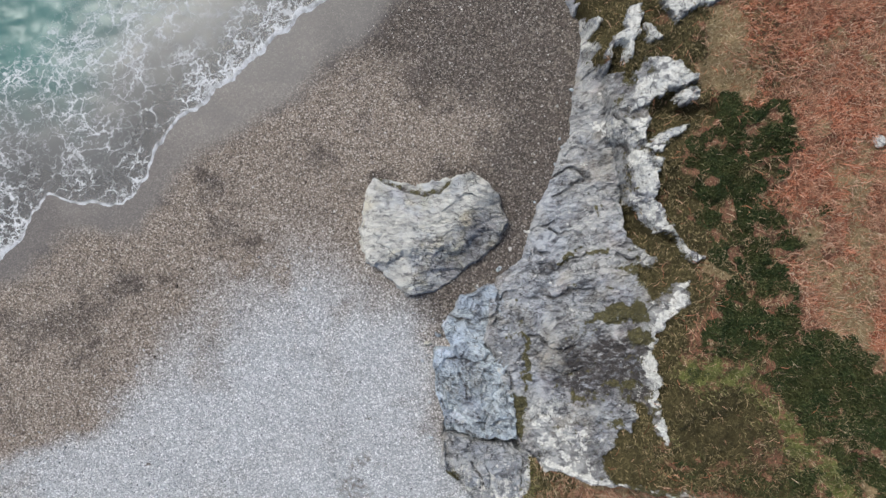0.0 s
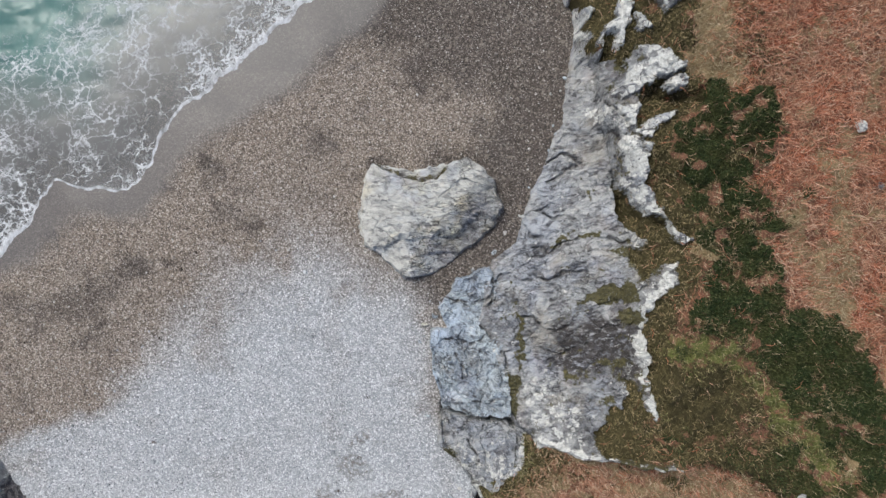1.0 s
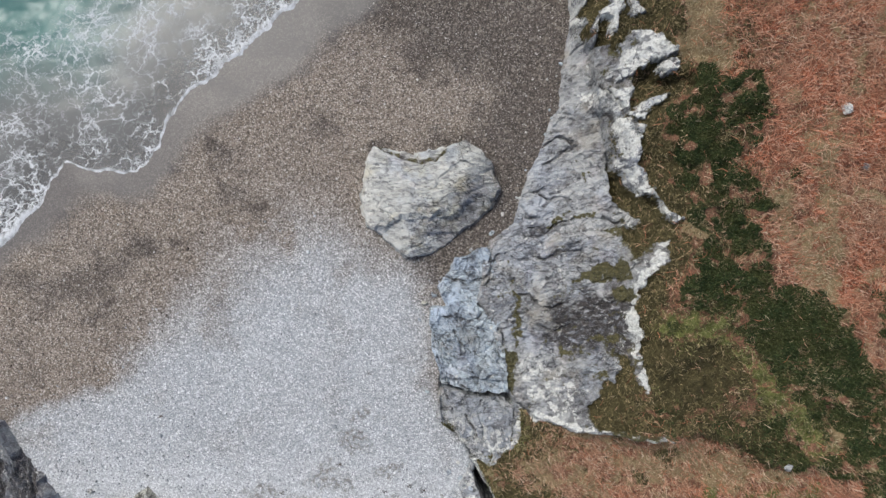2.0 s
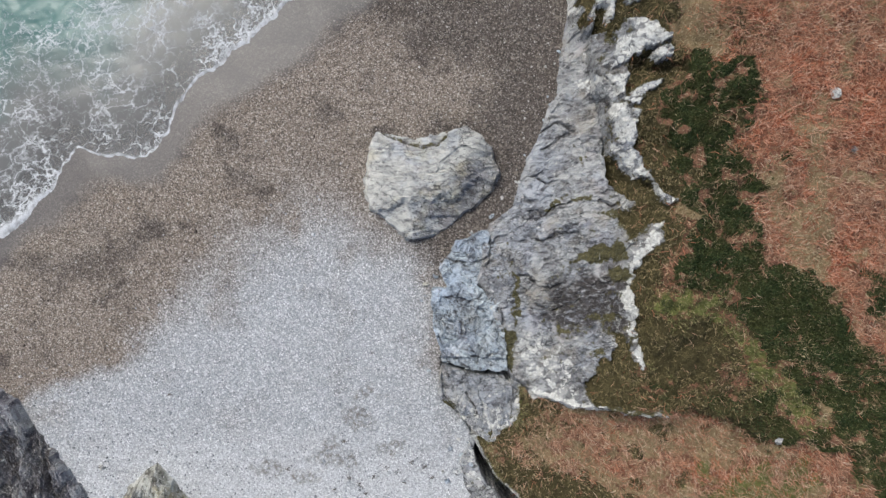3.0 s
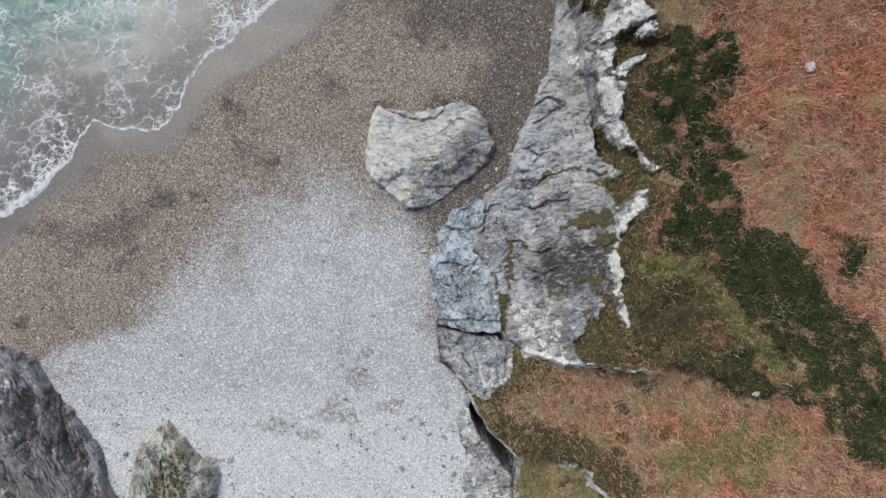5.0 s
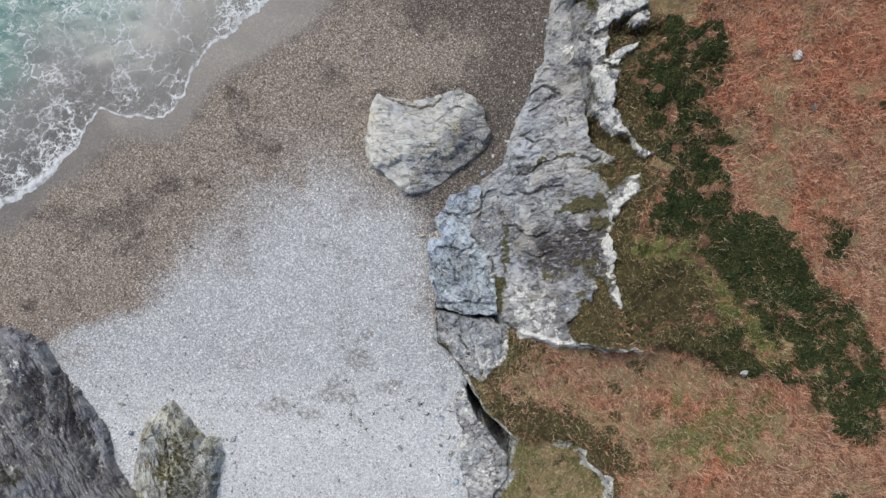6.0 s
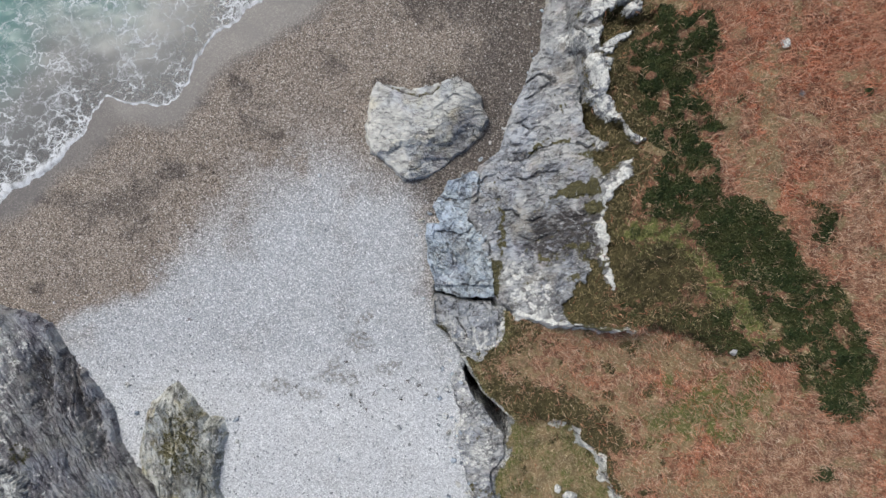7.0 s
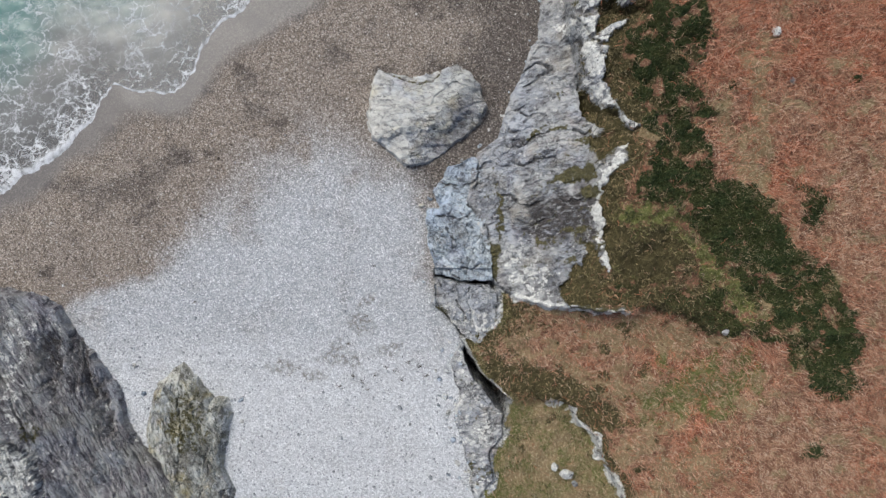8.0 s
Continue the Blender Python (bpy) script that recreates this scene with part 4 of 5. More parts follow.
    peat = peat + marsh * (0.36 + 0.5 * step(-0.15, 0.2, fbm(x * 0.6, y * 0.6, 4, 91)))
    peat = peat + 0.5 * north * step(7.5, 4.5, wx - crest) * (1 - tan) * (1 - step(-0.6, 0.4, bed))
    bright = np.maximum(bright, 0.7 * marsh * step(-0.05, 0.25, fbm(x * 0.5 + 3, y * 0.5, 4, 96)))
    heather = heather * (1 - 0.6 * marsh) + 0.7 * marsh * step(0.05, 0.3, fbm(x * 0.55 + 8, y * 0.55, 4, 107)) * (1 - heather)
    heather = np.maximum(heather, mats)
    peat = peat + 0.85 * (1 - north) * step(4.6, 1.5, wx - along(wy, SLOPE_EDGE)) * step(-0.4, 0.05, fbm(x * 0.5, y * 0.5, 4, 92)) * (1 - lawn)
    peat = peat + 0.95 * step(1.0, 0.3, np.abs(wy - along(wx, LAWN_EDGE) - 1.1) / 1.6 + 0.7 * fbm(x * 0.6, y * 0.6, 4, 100)) * step(9, 10, x) * (1 - north)
    peat = peat + 0.75 * slope * step(0.16, 0.34, fbm(x * 0.6 + 3, y * 0.75, 4, 109)) * step(26, 18, x)
    peat = (peat + 0.75 * brown + zone(x, y, CLEFTS, 0.3)) * (1 - 0.8 * olive) * (1 - 0.8 * russet) * (1 - 0.7 * mats)
    bright = bright * (1 - 0.85 * brown) * (1 - 0.9 * mats)
    tan = tan * (1 - 0.8 * np.clip(peat, 0, 1)) * (1 - 0.15 * lawn)
    return {"heather": heather, "tan": np.clip(tan, 0, 1), "bright": bright, "peat": np.clip(peat, 0, 1), "marsh": marsh, "lawn": lawn, "bed": step(-0.6, 0.4, bed), "brown": brown}


def some_faces(name, verts, faces, material, fields, parent=None):
    """A mesh of some of the faces, with the points that they use."""
    used, index = np.unique(faces, return_inverse=True)
    return mesh_object(name, verts[used], index.reshape(faces.shape), material, False, {k: np.asarray(v).reshape(-1)[used] for k, v in fields.items()}, parent)


def rock_mass(name, outline, height, material, label, category, seed, turn=0.0, spokes=360, rings=90, rough=1.0, fields=None, shoulder=0.86, sunk=0.5, grain=1.0, pieces=()):
    """A rock that fills an outline on the plan; height(x, y) gives its top."""
    pts = np.array(outline, float)
    c = pts.mean(0)
    ang = np.linspace(0, 2 * np.pi, spokes, endpoint=False)
    reach = np.zeros(spokes)
    for k, a in enumerate(ang):
        d = np.array([math.cos(a), math.sin(a)])
        for p0, p1 in zip(pts, np.roll(pts, -1, 0)):
            e = p1 - p0
            den = d[0] * e[1] - d[1] * e[0]
            if abs(den) < 1e-9:
                continue
            w = p0 - c
            t, u = (w[0] * e[1] - w[1] * e[0]) / den, (w[0] * d[1] - w[1] * d[0]) / den
            if t > 0 and 0 <= u <= 1:
                reach[k] = max(reach[k], t)
    f = np.concatenate([np.linspace(0.002, shoulder, rings), np.linspace(shoulder, 1.0, 22)[1:], [0.985, 0.96]])
    fg, ag = np.meshgrid(f, ang, indexing="ij")
    base = reach[None, :] * fg
    x, y = c[0] + base * np.cos(ag), c[1] + base * np.sin(ag)
    jag = (0.25 * fbm(x * 1.1 + seed, y * 1.1, 5, seed) + 0.16 * facets(x * 1.3, y * 1.3, seed + 20)) * step(0.3, 1, fg)
    x, y = x + jag * np.cos(ag), y + jag * np.sin(ag)
    cs, sn = math.cos(radians(turn)), math.sin(radians(turn))
    p, q = x * cs + y * sn, -x * sn + y * cs
    crack = fissure(x, y)
    relief = crags(p / grain, q * grain, seed + 1)
    floor = np.maximum(beach_height(x, y), -0.35)
    amount = rough(x, y) if callable(rough) else rough
    top = floor + np.maximum(height(x, y) + amount * relief - 0.2 * crack, 0.12)
    fall = step(shoulder, 1.0, fg) ** 1.3
    z = top * (1 - fall) + (floor - 0.05) * fall
    z[-2], z[-1] = floor[-2] - sunk * 0.6, floor[-1] - sunk
    idx = np.arange(len(f) * spokes).reshape(len(f), spokes)
    nxt = np.roll(idx, -1, 1)
    faces = np.stack([idx[:-1], idx[1:], nxt[1:], nxt[:-1]], -1).reshape(-1, 4)
    made = {"lichen": 0 * x, "moss": 0 * x, "stain_shade": 0.3 * step(0.1, 0.4, fbm(x * 0.4, y * 0.4, 3, seed + 8))}
    for key, fn in (fields or {}).items():
        made[key] = fn(x, y)
    made["stain_shade"] = np.maximum(made["stain_shade"], crack)
    verts, rest = np.stack([x, y, z], -1).reshape(-1, 3), np.ones(len(faces), bool)
    cx, cy = verts[faces, 0].mean(1), verts[faces, 1].mean(1)
    cut = []
    for piece, words, where in pieces:
        own = rest & (where(cx, cy) > 0.5)
        rest &= ~own
        cut.append((piece, words, own))
    ob = some_faces(name, verts, faces[rest], material, made)
    for piece, words, own in cut:
        tagged(some_faces(piece, verts, faces[own], material, made, ob), words)
    return tagged(ob, label, category)


build_ground()
build_sea()
build_headland()

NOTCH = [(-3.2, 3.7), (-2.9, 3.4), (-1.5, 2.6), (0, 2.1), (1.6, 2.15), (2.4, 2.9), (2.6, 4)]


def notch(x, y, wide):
    """The shelf under the broken back of the boulder, shade coloured into it."""
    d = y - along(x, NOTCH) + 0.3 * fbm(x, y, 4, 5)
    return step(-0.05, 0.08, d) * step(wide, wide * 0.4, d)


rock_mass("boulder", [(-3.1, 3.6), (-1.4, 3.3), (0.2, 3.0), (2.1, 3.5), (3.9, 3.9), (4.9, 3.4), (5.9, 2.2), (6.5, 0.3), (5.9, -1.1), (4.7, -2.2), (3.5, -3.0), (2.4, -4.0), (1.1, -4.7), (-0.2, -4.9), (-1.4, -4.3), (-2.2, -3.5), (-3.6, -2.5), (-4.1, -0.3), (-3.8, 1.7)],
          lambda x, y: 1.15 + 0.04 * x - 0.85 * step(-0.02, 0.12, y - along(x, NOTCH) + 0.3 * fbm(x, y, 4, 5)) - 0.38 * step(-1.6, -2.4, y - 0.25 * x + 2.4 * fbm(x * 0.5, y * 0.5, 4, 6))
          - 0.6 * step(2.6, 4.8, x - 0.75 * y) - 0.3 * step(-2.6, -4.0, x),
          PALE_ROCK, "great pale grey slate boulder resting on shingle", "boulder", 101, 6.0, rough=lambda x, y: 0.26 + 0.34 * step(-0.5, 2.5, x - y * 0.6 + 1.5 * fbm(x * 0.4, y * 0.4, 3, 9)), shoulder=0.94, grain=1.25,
          # shade coloured into the mossy notch and the right side; other stains random
          fields={"calm": lambda x, y: 0.9 * step(1.8, -0.8, x - 0.7 * y + 1.5 * fbm(x * 0.5, y * 0.5, 3, 15)), "moss": lambda x, y: 0.55 * notch(x, y, 0.75), "stain_shade": lambda x, y: 1.1 * notch(x, y, 0.5) + 0.5 * step(2.8, 4.6, x - 0.55 * y + 1.2 * fbm(x * 0.6, y * 0.6, 4, 13)) + 0.4 * step(0.15, 0.4, fbm(x * 0.5, y * 0.5, 3, 14))},
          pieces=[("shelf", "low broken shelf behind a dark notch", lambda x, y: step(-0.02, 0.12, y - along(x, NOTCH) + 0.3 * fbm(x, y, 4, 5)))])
rock_mass("rock_block", [(3.1, -4.9), (5.5, -3.9), (6.2, -5.2), (5.9, -7.4), (4.6, -8.2), (2.4, -8.5), (1.8, -7.0)], lambda x, y: 0.55 + 0.12 * (x - 2), BLUE_ROCK,
          "blue-grey slate block at the cliff foot", "rock", 131, 30, 200, 60, rough=0.7, shoulder=0.94)
rock_mass("rock_block", [(1.2, -8.6), (4.4, -7.8), (6.4, -9.4), (6.8, -11.7), (7.0, -14.7), (4.4, -14.8), (2.1, -14.05), (1.3, -11.3)], lambda x, y: 0.6 + 0.17 * (x - 1.5), BLUE_ROCK,
          "pale blue-grey jointed slate ledge above the shingle", "rock", 151, 70, 260, 80, rough=1.0, shoulder=0.95)
rock_mass("rock_block", [(1.5, -16.6), (1.9, -14.35), (3.4, -14.7), (4.9, -14.95), (6.7, -15.0), (7.3, -15.7), (7.4, -17.6), (7.2, -18.8), (6.3, -19.5), (5.6, -20.2), (4.7, -19.7), (3.7, -18.6), (3.0, -17.7)], lambda x, y: 0.7 + 0.12 * (x - 2), CLIFF_ROCK,
          "grey slate spur below the bracken slope", "rock", 171, 100, 240, 80, rough=0.8, shoulder=0.95,
          fields={"moss": lambda x, y: 0.8 * step(1.2, 0.5, np.hypot(x - 2.3, y + 17.6)), "lichen": lambda x, y: 0.5 * step(-15.5, -18.5, y)})
rock_mass("rock_block", [(7.3, -15.3), (8.4, -15.2), (8.7, -16.2), (8.5, -17.0), (7.5, -17.3)], lambda x, y: 1.4 + 0.1 * (x - 7), CLIFF_ROCK, "small broken slate block wedged under the ledge", "rock", 181, 20, 120, 40, rough=0.7, shoulder=0.92,
          fields={"lichen": lambda x, y: 0.35 + 0 * x})
HOLLOWS = [[(-29.3, -17.7), (-28.5, -18.5), (-27.8, -21.6), (-27.5, -23.9), (-28.5, -24.0), (-29.4, -21.6)], [(-31.4, -19.5), (-30.5, -19.5), (-30.0, -22.3), (-30.4, -24.6), (-31.4, -23.7)], [(-26.9, -23.6), (-26.3, -24.2), (-25.4, -28.0), (-26.0, -28.2)]]
SMOOTH_FLANK = [(-33.5, -15.9), (-30.2, -16.3), (-28.7, -18.3), (-27.3, -20.7), (-25.8, -22.6), (-24.9, -24.5), (-23.4, -28.3), (-25.3, -27.4), (-26.3, -24.0), (-27.8, -19.7), (-29.7, -18.3), (-33.5, -17.8)]
PALE_PINNACLE = [(-36, -28.0), (-33.5, -28.4), (-31.7, -29.2), (-30.8, -31.0), (-30.7, -33), (-36, -33)]
PALE_SIDE = [(-34.5, -17.4), (-32.4, -17.6), (-32.2, -19.4), (-33.0, -24.1), (-32.6, -26.8), (-34.5, -27.3)]
SPLIT = [(-28.2, -19.0), (-28.2, -21.6), (-27.7, -23.7), (-27.1, -24.8)]
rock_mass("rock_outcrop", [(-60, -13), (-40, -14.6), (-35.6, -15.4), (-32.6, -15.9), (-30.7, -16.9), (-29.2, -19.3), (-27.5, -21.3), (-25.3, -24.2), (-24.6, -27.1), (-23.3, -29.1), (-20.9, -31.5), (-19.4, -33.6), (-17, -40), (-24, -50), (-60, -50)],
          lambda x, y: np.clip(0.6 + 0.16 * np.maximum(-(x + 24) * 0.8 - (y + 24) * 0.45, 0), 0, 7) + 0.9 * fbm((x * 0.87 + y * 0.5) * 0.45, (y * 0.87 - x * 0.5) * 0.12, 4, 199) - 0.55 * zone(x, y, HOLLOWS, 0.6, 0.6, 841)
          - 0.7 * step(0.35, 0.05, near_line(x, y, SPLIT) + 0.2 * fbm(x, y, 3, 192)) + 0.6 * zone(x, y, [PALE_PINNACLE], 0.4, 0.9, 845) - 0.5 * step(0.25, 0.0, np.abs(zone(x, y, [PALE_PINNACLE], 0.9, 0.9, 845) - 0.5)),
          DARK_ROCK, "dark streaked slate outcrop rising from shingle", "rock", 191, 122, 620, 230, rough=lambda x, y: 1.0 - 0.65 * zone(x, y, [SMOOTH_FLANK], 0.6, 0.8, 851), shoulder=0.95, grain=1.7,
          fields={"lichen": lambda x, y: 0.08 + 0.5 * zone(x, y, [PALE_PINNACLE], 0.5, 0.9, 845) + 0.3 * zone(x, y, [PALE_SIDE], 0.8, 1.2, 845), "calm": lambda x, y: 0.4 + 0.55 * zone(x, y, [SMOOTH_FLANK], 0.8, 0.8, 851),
                  # hollows and split are darker in colour as well as lower
                  "stain_shade": lambda x, y: 0.9 * zone(x, y, HOLLOWS, 0.7, 0.8, 841) + 0.35 * step(0.0, 0.35, fbm((x * 0.85 + y * 0.5) * 0.7, (y * 0.85 - x * 0.5) * 0.15, 4, 197)) + step(0.25, 0.08, near_line(x, y, SPLIT)),
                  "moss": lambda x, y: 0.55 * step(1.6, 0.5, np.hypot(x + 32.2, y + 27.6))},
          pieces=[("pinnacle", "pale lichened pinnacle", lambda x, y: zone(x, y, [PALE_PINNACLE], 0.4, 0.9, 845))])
rock_mass("rock_outcrop", [(-20.0, -21.7), (-18.7, -23.0), (-17.2, -24.9), (-15.9, -24.7), (-15.5, -26.1), (-16.0, -28.6), (-16.3, -31.0), (-15.3, -33.0), (-15.6, -36), (-18, -37), (-20, -34.4), (-21.4, -31.2), (-23.1, -29.6), (-23.3, -28.1), (-22.6, -24.2), (-20.9, -22.2)],
          lambda x, y: 0.55 + 0.9 * step(4.5, 0.5, np.abs(x + 19.4 - 0.1 * (y + 28))) * step(-21, -24, y), MOSSY_ROCK, "low mossy slate outcrop standing in pale shingle", "rock", 211, 110, 320, 90, rough=1.1, shoulder=0.8,
          fields={"moss": lambda x, y: 0.62 * step(3.2, 0.8, np.hypot(x + 19.2 - 0.1 * (y + 27), (y + 26.8) / 1.6)), "lichen": lambda x, y: 0.08 + 0.3 * step(-17, -16, x), "calm": lambda x, y: 0.3 + 0 * x, "stain_shade": lambda x, y: 0.6 * step(0.05, 0.3, fbm(x * 0.6, y * 0.35, 4, 215))},
          pieces=[("flake", "thin grey slate flake", lambda x, y: zone(x, y, [[(-16.8, -24.2), (-15.2, -24.0), (-14.9, -25.7), (-15.5, -26.9), (-16.5, -26.4)]], 0.1, 0.15, 861)), ("flake", "thin grey slate flake", lambda x, y: zone(x, y, [[(-16.5, -31.3), (-14.9, -32.0), (-14.9, -33.7), (-16.3, -33.7)]], 0.1, 0.15, 861))])


# ---- plants and loose stones ----
def strands(name, spots, length, width, lift, aim, spread, material, seed, bend=0.4):
    """Thin bent strips: each one springs from its spot, arches and lies over."""
    rng = np.random.default_rng(seed)
    n = len(spots)
    ang = aim + rng.normal(0, spread, n)
    ln = length * rng.uniform(0.5, 1.4, n)
    up = lift * rng.uniform(0.4, 1.5, n)
    w = width * rng.uniform(0.6, 1.4, n)
    a2 = ang + rng.normal(0, bend, n)
    base = spots
    mid = base + np.stack([np.cos(ang) * ln * 0.5, np.sin(ang) * ln * 0.5, up], -1)
    tip = mid + np.stack([np.cos(a2) * ln * 0.5, np.sin(a2) * ln * 0.5, -0.35 * up], -1)
    side = np.stack([-np.sin(ang), np.cos(ang), 0 * ang], -1) * w[:, None] / 2
    verts = np.stack([base - side, base + side, mid - side, mid + side, tip], 1).reshape(-1, 3)
    k = np.arange(n)[:, None] * 5
    tris = np.concatenate([k + [0, 1, 3], k + [0, 3, 2], k + [2, 3, 4]])
    return mesh_object(name, verts, tris, material, False)


def scatter(count, x0, x1, y0, y1, seed):
    rng = np.random.default_rng(seed)
    return rng.uniform(x0, x1, count), rng.uniform(y0, y1, count), rng.uniform(0, 1, count)


def plant_cover():
    x, y, r = scatter(600000, 3.5, 45, -37, 19, 301)
    z, rock, wx, wy = headland(x, y)
    crest = along(wy, CREST)
    north = step(-0.3, 0.3, wy - along(wx, LEDGE))
    f = turf_fields(x, y, wx, wy, crest, north)
    land = (rock < 0.3 + 0.65 * (np.modf(r * 71)[0] < 0.35)) & (wx > np.where(north > 0.5, along(wy, FACE_TOP), along(wy, SLOPE_EDGE)))
    spots = np.stack([x, y, z], -1)
    flow = -0.6 + 1.3 * fbm(x * 0.18, y * 0.18, 3, 303) * 2
    open_ground = (1 - f["heather"]) * (1 - 0.9 * f["tan"]) * (1 - 0.8 * f["bright"]) * (1 - 0.85 * f["peat"]) * (1 - 0.95 * f["marsh"]) * (1 - 0.9 * f["bed"]) * (1 - 0.92 * f["lawn"])
    clump = 0.15 + 1.0 * step(-0.3, 0.3, fbm(x * 1.3, y * 1.3, 4, 305))
    shy = np.where(north > 0.5, 0.12 + 0.88 * step(0.8, 3.2, wx - crest + 1.5 * fbm(x * 0.4, y * 0.4, 3, 306)), 0.1 + 0.9 * step(0.3, 2.5, wx - along(wy, SLOPE_EDGE)))
    thick = r < 0.62 * open_ground * clump * shy + 0.002
    fade = step(-0.3, 0.3, fbm(x * 0.16, y * 0.16, 4, 304) + np.where(y < -15.5, 0.12, -0.1) + np.where((x > 27) & (y < 1), 0.14, 0) - np.where((x > 20) & (y > 1), 0.22, 0) + 0.8 * (np.modf(r * 977)[0] - 0.5))
    pick = land & thick & (fade > 0.5)
    pale = strands("faded_bracken", spots[pick], 0.5, 0.026, 0.22, flow[pick], 1.4, FADED, 308)
    tagged(pale, "bleached pinkish-tan bracken litter over the slope", "bracken", kind="stuff")
    pick = land & thick & (fade <= 0.5)
    fern = strands("bracken", spots[pick], 0.7, 0.025, 0.26, flow[pick], 1.3, BRACKEN, 307)
    tagged(fern, "dead russet bracken stems matted over the slope", "bracken", kind="stuff")
    pick = land & (r > 0.4) & (r < 0.4 + 0.06 * (1 - 0.8 * f["heather"]) * (1 - 0.7 * f["marsh"]) * (1 - 0.8 * f["brown"]) + 0.42 * f["tan"])
    dry = strands("dry_grass", spots[pick], 0.27, 0.022, 0.1, flow[pick] * 1.5, 1.3, GRASS, 309)
    tagged(dry, "pale straw-coloured winter grass in tufts", "grass", kind="stuff")
    pick = land & (r > 0.3) & (r < 0.3 + 0.45 * f["peat"] * (1 - f["bright"]) * (1 - 0.75 * f["brown"]))
    rushes = strands("crest_grass", spots[pick], 0.3, 0.04, 0.12, flow[pick] * 2, 1.6, OLIVE, 315)
    tagged(rushes, "dark olive grass and moss behind the cliff edge", "grass", kind="stuff")
    pick = land & (r > 0.90 - 0.30 * f["bright"] - 0.12 * f["lawn"]) & (f["bright"] > 0.15)
    moss = strands("green_grass", spots[pick], 0.3, 0.035, 0.1, flow[pick] * 2, 1.5, MOSSY, 311)
    tagged(moss, "yellow-green grass growing in damp hollows", "grass", kind="stuff")
    x, y, r = scatter(170000, 16, 36, -25, 9, 331)
    z, rock, wx, wy = headland(x, y)
    f = turf_fields(x, y, wx, wy, along(wy, CREST), step(-0.3, 0.3, wy - along(wx, LEDGE)))
    pick = (rock < 0.35) & (f["heather"] > 0.3 + 0.4 * r) & (r > 0.6 * f["peat"])
    bush = strands("heather", np.stack([x, y, z + 0.03], -1)[pick], 0.12, 0.05, 0.13, 9 * r[pick], 2.5, HEATHER, 313)
    tagged(bush, "dark green heather cushions on the cliff top", "heather", kind="stuff")
    tuft = step(0.08, 0.28, fbm(x * 0.5, y * 0.5, 4, 335)) * step(-0.05, 0.2, fbm(x * 1.6, y * 1.6, 3, 336))
    pick = (rock < 0.35) & (f["heather"] > 0.3) & (np.modf(r * 313)[0] < (0.004 + 0.24 * tuft) * (1 - 0.6 * f["brown"]))
    twig = strands("dead_twigs", np.stack([x, y, z + 0.12], -1)[pick], 0.36, 0.022, 0.12, 4 * fbm(x * 0.3, y * 0.3, 3, 337)[pick], 0.8, TWIG, 339, bend=0.9)
    tagged(twig, "bleached pinkish twigs and grass wisps over heather", "grass", kind="stuff")


def pebbles(name, count, chosen, size, material, label, seed):
    x, y, r = scatter(count, -38, 11, -36, 17, seed)
    keep = chosen(x, y, r) & (x < along(y, FOOT) - 0.1) & (offshore(x, y) < -3.2 - 2.0 * r)
    x, y, n = x[keep], y[keep], int(keep.sum())
    rng = np.random.default_rng(seed + 1)
    z = beach_height(x, y)
    s = size * rng.lognormal(0, 0.35, n)
    turn = rng.uniform(0, np.pi, n)
    ring = np.arange(5) * 2 * np.pi / 5
    lx, ly = np.cos(ring)[None] * s[:, None], np.sin(ring)[None] * s[:, None] * rng.uniform(0.5, 0.95, (n, 1))
    cx, cy = lx * np.cos(turn)[:, None] - ly * np.sin(turn)[:, None], lx * np.sin(turn)[:, None] + ly * np.cos(turn)[:, None]
    low = np.stack([x[:, None] + cx, y[:, None] + cy, np.repeat(z[:, None] - 0.01, 5, 1)], -1)
    high = np.stack([x[:, None] + cx * 0.62, y[:, None] + cy * 0.62, z[:, None] + 0.7 * s[:, None] + 0 * cx], -1)
    verts = np.concatenate([low, high], 1).reshape(-1, 3)
    k = np.arange(n)[:, None] * 10
    tris = []
    for j in range(5):
        i = (j + 1) % 5
        tris += [k + [j, i, 5 + i], k + [j, 5 + i, 5 + j]]
    tris += [k + [5, 6, 7], k + [5, 7, 8], k + [5, 8, 9]]
    return tagged(mesh_object(name, verts, np.concatenate(tris), material, False), label, "pebbles", kind="stuff")


def bank_mask(x, y):
    return inside(x, y, GREY_BANK)


plant_cover()
pebbles("pale_pebbles", 40000, lambda x, y, r: bank_mask(x, y) > 7 * r - 2, 0.05, PALE_PEBBLE, "loose pale grey and white beach pebbles", 401)
pebbles("brown_pebbles", 42000, lambda x, y, r: bank_mask(x, y) < 1.0 - 2 * r, 0.045, PEBBLE, "loose brown and buff beach pebbles", 403)

pebbles("white_pebbles", 9000, lambda x, y, r: (bank_mask(x, y) > 2) & (y < -15 - 9 * r), 0.075, PALE_PEBBLE, "larger white pebbles scattered on the shingle bank", 405)


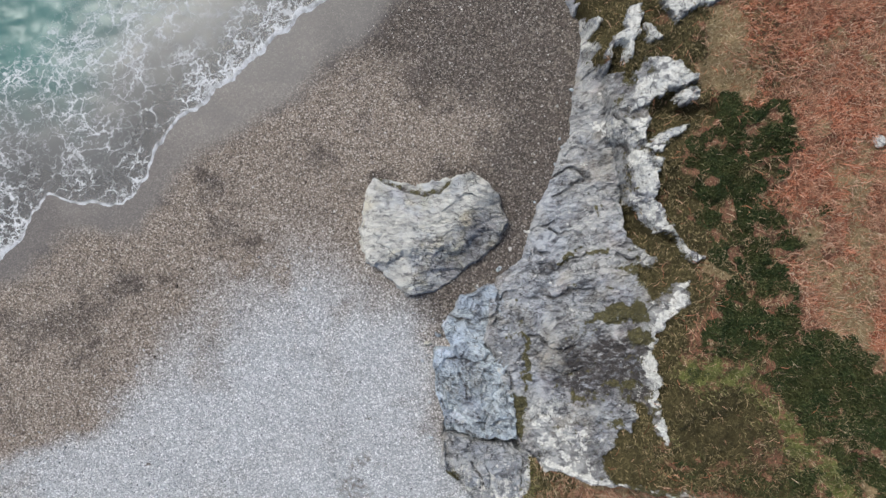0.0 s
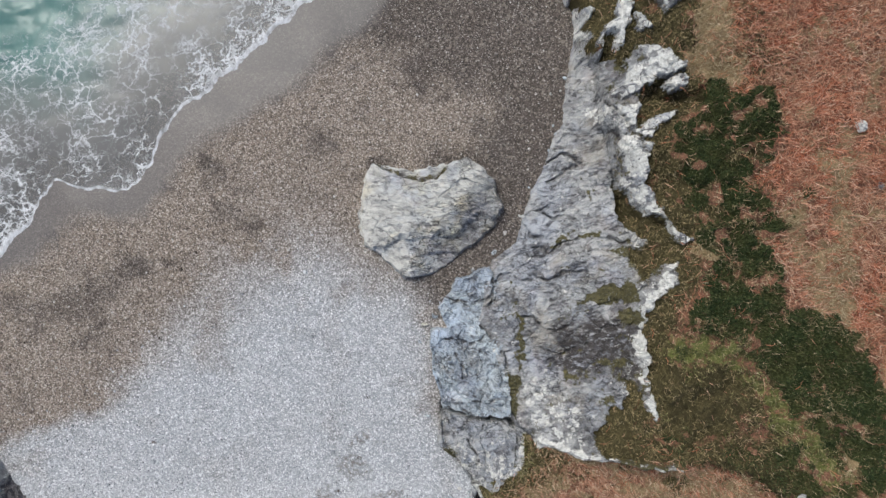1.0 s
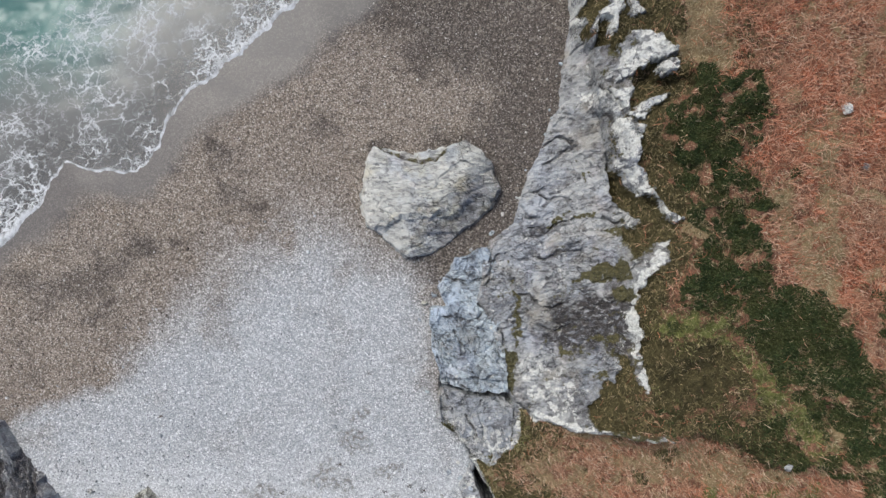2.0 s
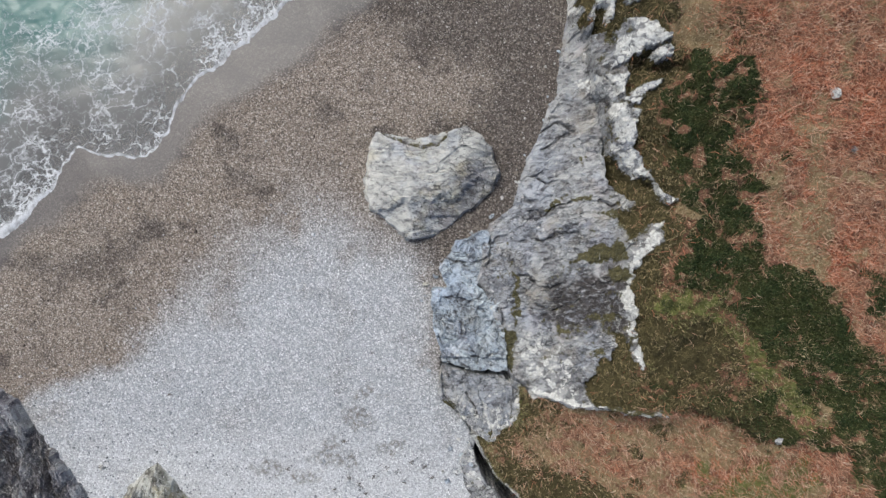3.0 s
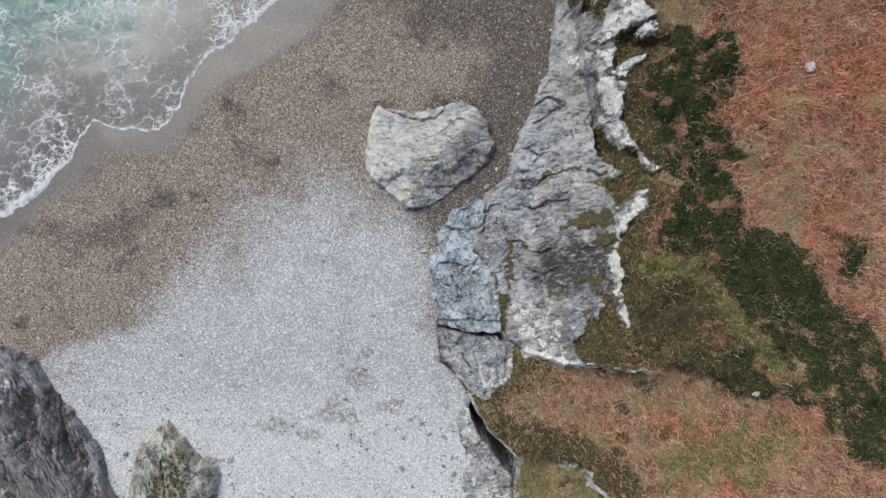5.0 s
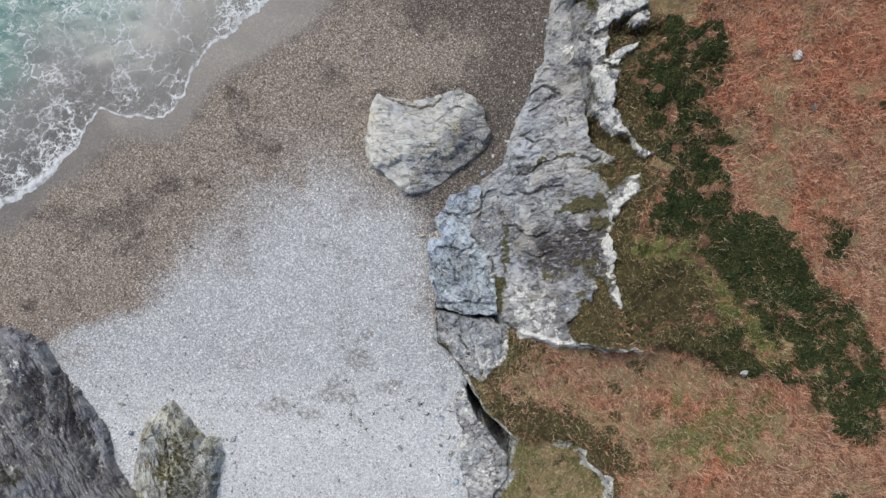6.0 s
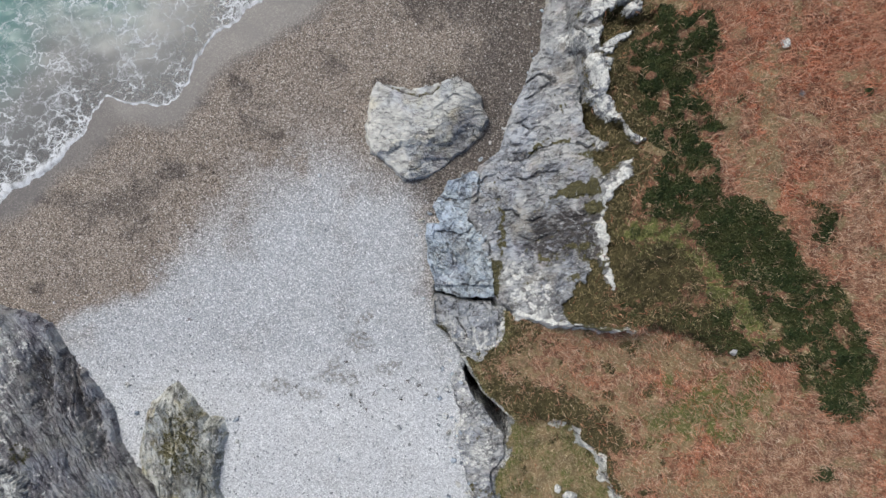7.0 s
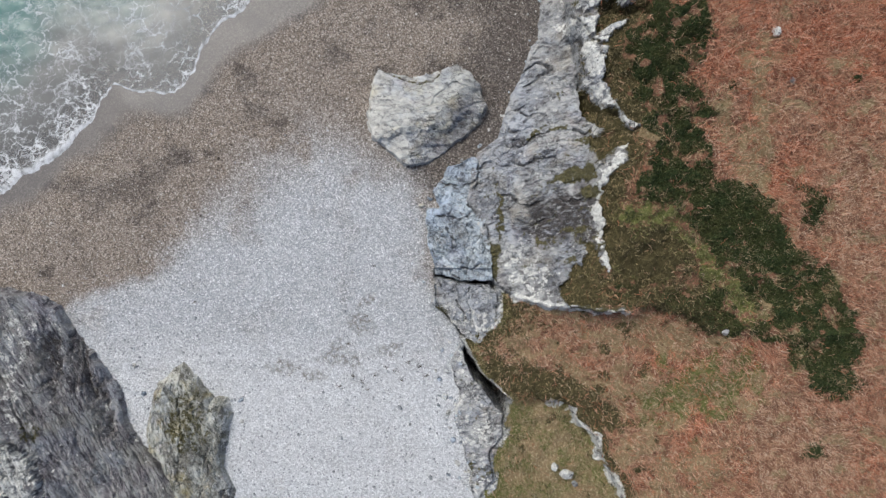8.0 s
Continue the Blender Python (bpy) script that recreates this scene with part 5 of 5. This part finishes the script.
def loose_stone(x, y, z, size, material, label, seed, category="stone", name="stone"):
    bm = bmesh.new()
    bmesh.ops.create_icosphere(bm, subdivisions=3, radius=1.0)
    rng = random.Random(seed)
    planes = [(Vector((rng.gauss(0, 1), rng.gauss(0, 1), rng.gauss(0, 0.8))).normalized(), rng.uniform(0.5, 0.85)) for _ in range(9)]
    sx, sy, sz, turn = size * rng.uniform(0.8, 1.2), size * rng.uniform(0.55, 0.9), size * rng.uniform(0.4, 0.6), rng.uniform(0, 6.28)
    for v in bm.verts:
        d = v.co.normalized()
        reach = min([1.0] + [far / max(d.dot(face), 0.05) for face, far in planes])
        v.co = d * reach * (1 + 0.10 * noise.noise(d * 2.6 + Vector((seed, 0, 0))) + 0.06 * noise.noise(d * 6 + Vector((0, seed, 0))))
        v.co = Vector((v.co.x * sx, v.co.y * sy, v.co.z * sz))
    me = bpy.data.meshes.new(name)
    bm.to_mesh(me)
    bm.free()
    me.materials.append(material)
    for key in ("lichen", "moss", "stain_shade"):
        me.attributes.new(key, "FLOAT", "POINT").data.foreach_set("value", np.full(len(me.vertices), 0.75 if key == "lichen" and size > 0.35 else 0.0, np.float32))
    ob = new(name, me)
    ob.matrix_world = Matrix.Translation((x, y, z + sz * 0.35)) @ Matrix.Rotation(turn, 4, "Z")
    return tagged(ob, label, category)


def ground_at(x, y):
    return float(beach_height(np.array([x]), np.array([y]))[0])


def turf_at(x, y):
    return float(headland(np.array([x]), np.array([y]))[0][0])


for k, (x, y, r, label) in enumerate([(28.2, 4.9, 0.45, "white lichened stone lying among bracken"), (29.6, 1.2, 0.3, "grey stone half sunk in bracken"),
                                      (24.4, -18.3, 0.3, "small white stone at the heather's edge"), (13.2, -31.0, 0.58, "pale lichened rock standing in grass"), (12.2, -30.4, 0.42, "pale lichened rock standing in grass"), (13.9, -31.9, 0.3, "grey stone in short grass")]):
    loose_stone(x, y, turf_at(x, y) + 0.4 * r, r * 1.1, CLIFF_ROCK, label, 500 + k)
beach_rng = random.Random(77)
for k, (x, y, r) in enumerate([(0.8, -8.2, 0.33), (1.5, -7.6, 0.25), (0.4, -9.4, 0.2), (0.9, -12.3, 0.22), (1.0, -14.8, 0.24), (2.6, -20.8, 0.3), (3.1, -22.6, 0.35), (2.4, -23.3, 0.25),
                               (2.9, -24.8, 0.4), (3.2, -26.2, 0.3), (2.3, -25.6, 0.22), (3.6, -28.6, 0.35), (4.0, -30.6, 0.3), (3.2, -31.6, 0.25), (-14.9, -25.2, 0.3), (-14.8, -27.0, 0.25),
                               (7.2, -4.0, 0.25), (5.9, -2.9, 0.2), (8.2, -1.0, 0.22), (9.6, 2.6, 0.2), (10.4, 5.6, 0.22), (-24.2, -22.2, 0.28), (-23.4, -24.6, 0.3)]):
    loose_stone(x, y, ground_at(x, y), r, BLUE_ROCK if k % 3 else PALE_ROCK, "loose grey slate stone on the shingle", 600 + k)


def seaweed(places):
    rng = np.random.default_rng(700)
    spots = []
    for x, y in places:
        size = rng.uniform(0.12, 0.3)
        for _ in range(14):
            spots.append((x + rng.normal(0, size * 0.6), y + rng.normal(0, size * 0.35), ground_at(x, y) + 0.02))
    ob = strands("seaweed", np.array(spots), 0.24, 0.03, 0.03, 0.4, 0.5, WEED, 701)
    tagged(ob, "dark dried seaweed scraps strewn on pale shingle", "seaweed", kind="stuff")


seaweed([(-19.0, -16.7), (-3.5, -13.5), (-0.4, -21.9), (-1.4, -22.6), (-2.4, -22.3), (-3.3, -23.0), (0.6, -22.2), (-4.4, -23.6), (-5.2, -23.1), (-3.9, -24.3), (-0.9, -23.4), (1.2, -23.0), (-6.4, -24.0), (-9.9, -22.4), (-10.8, -22.9), (-4.1, -17.8), (-5.6, -20.3)])

# rubble along the foot of the cliff
for k in range(46):
    y = beach_rng.uniform(-33, -19) if k < 30 else beach_rng.uniform(-8, 12)
    x = float(along(np.array([y]), FOOT)[0]) - abs(beach_rng.gauss(0, 0.7)) + (0.9 if k % 4 == 0 and k < 30 else 0.1)
    z = max(ground_at(x, y), turf_at(x, y) if k < 30 else -9)
    tagged(loose_stone(x, y, z, beach_rng.uniform(0.09, 0.24), PALE_ROCK if k % 2 else BLUE_ROCK, "broken grey slate piece at the cliff foot", 800 + k, name="rubble_stone"), group="cliff-foot rubble")
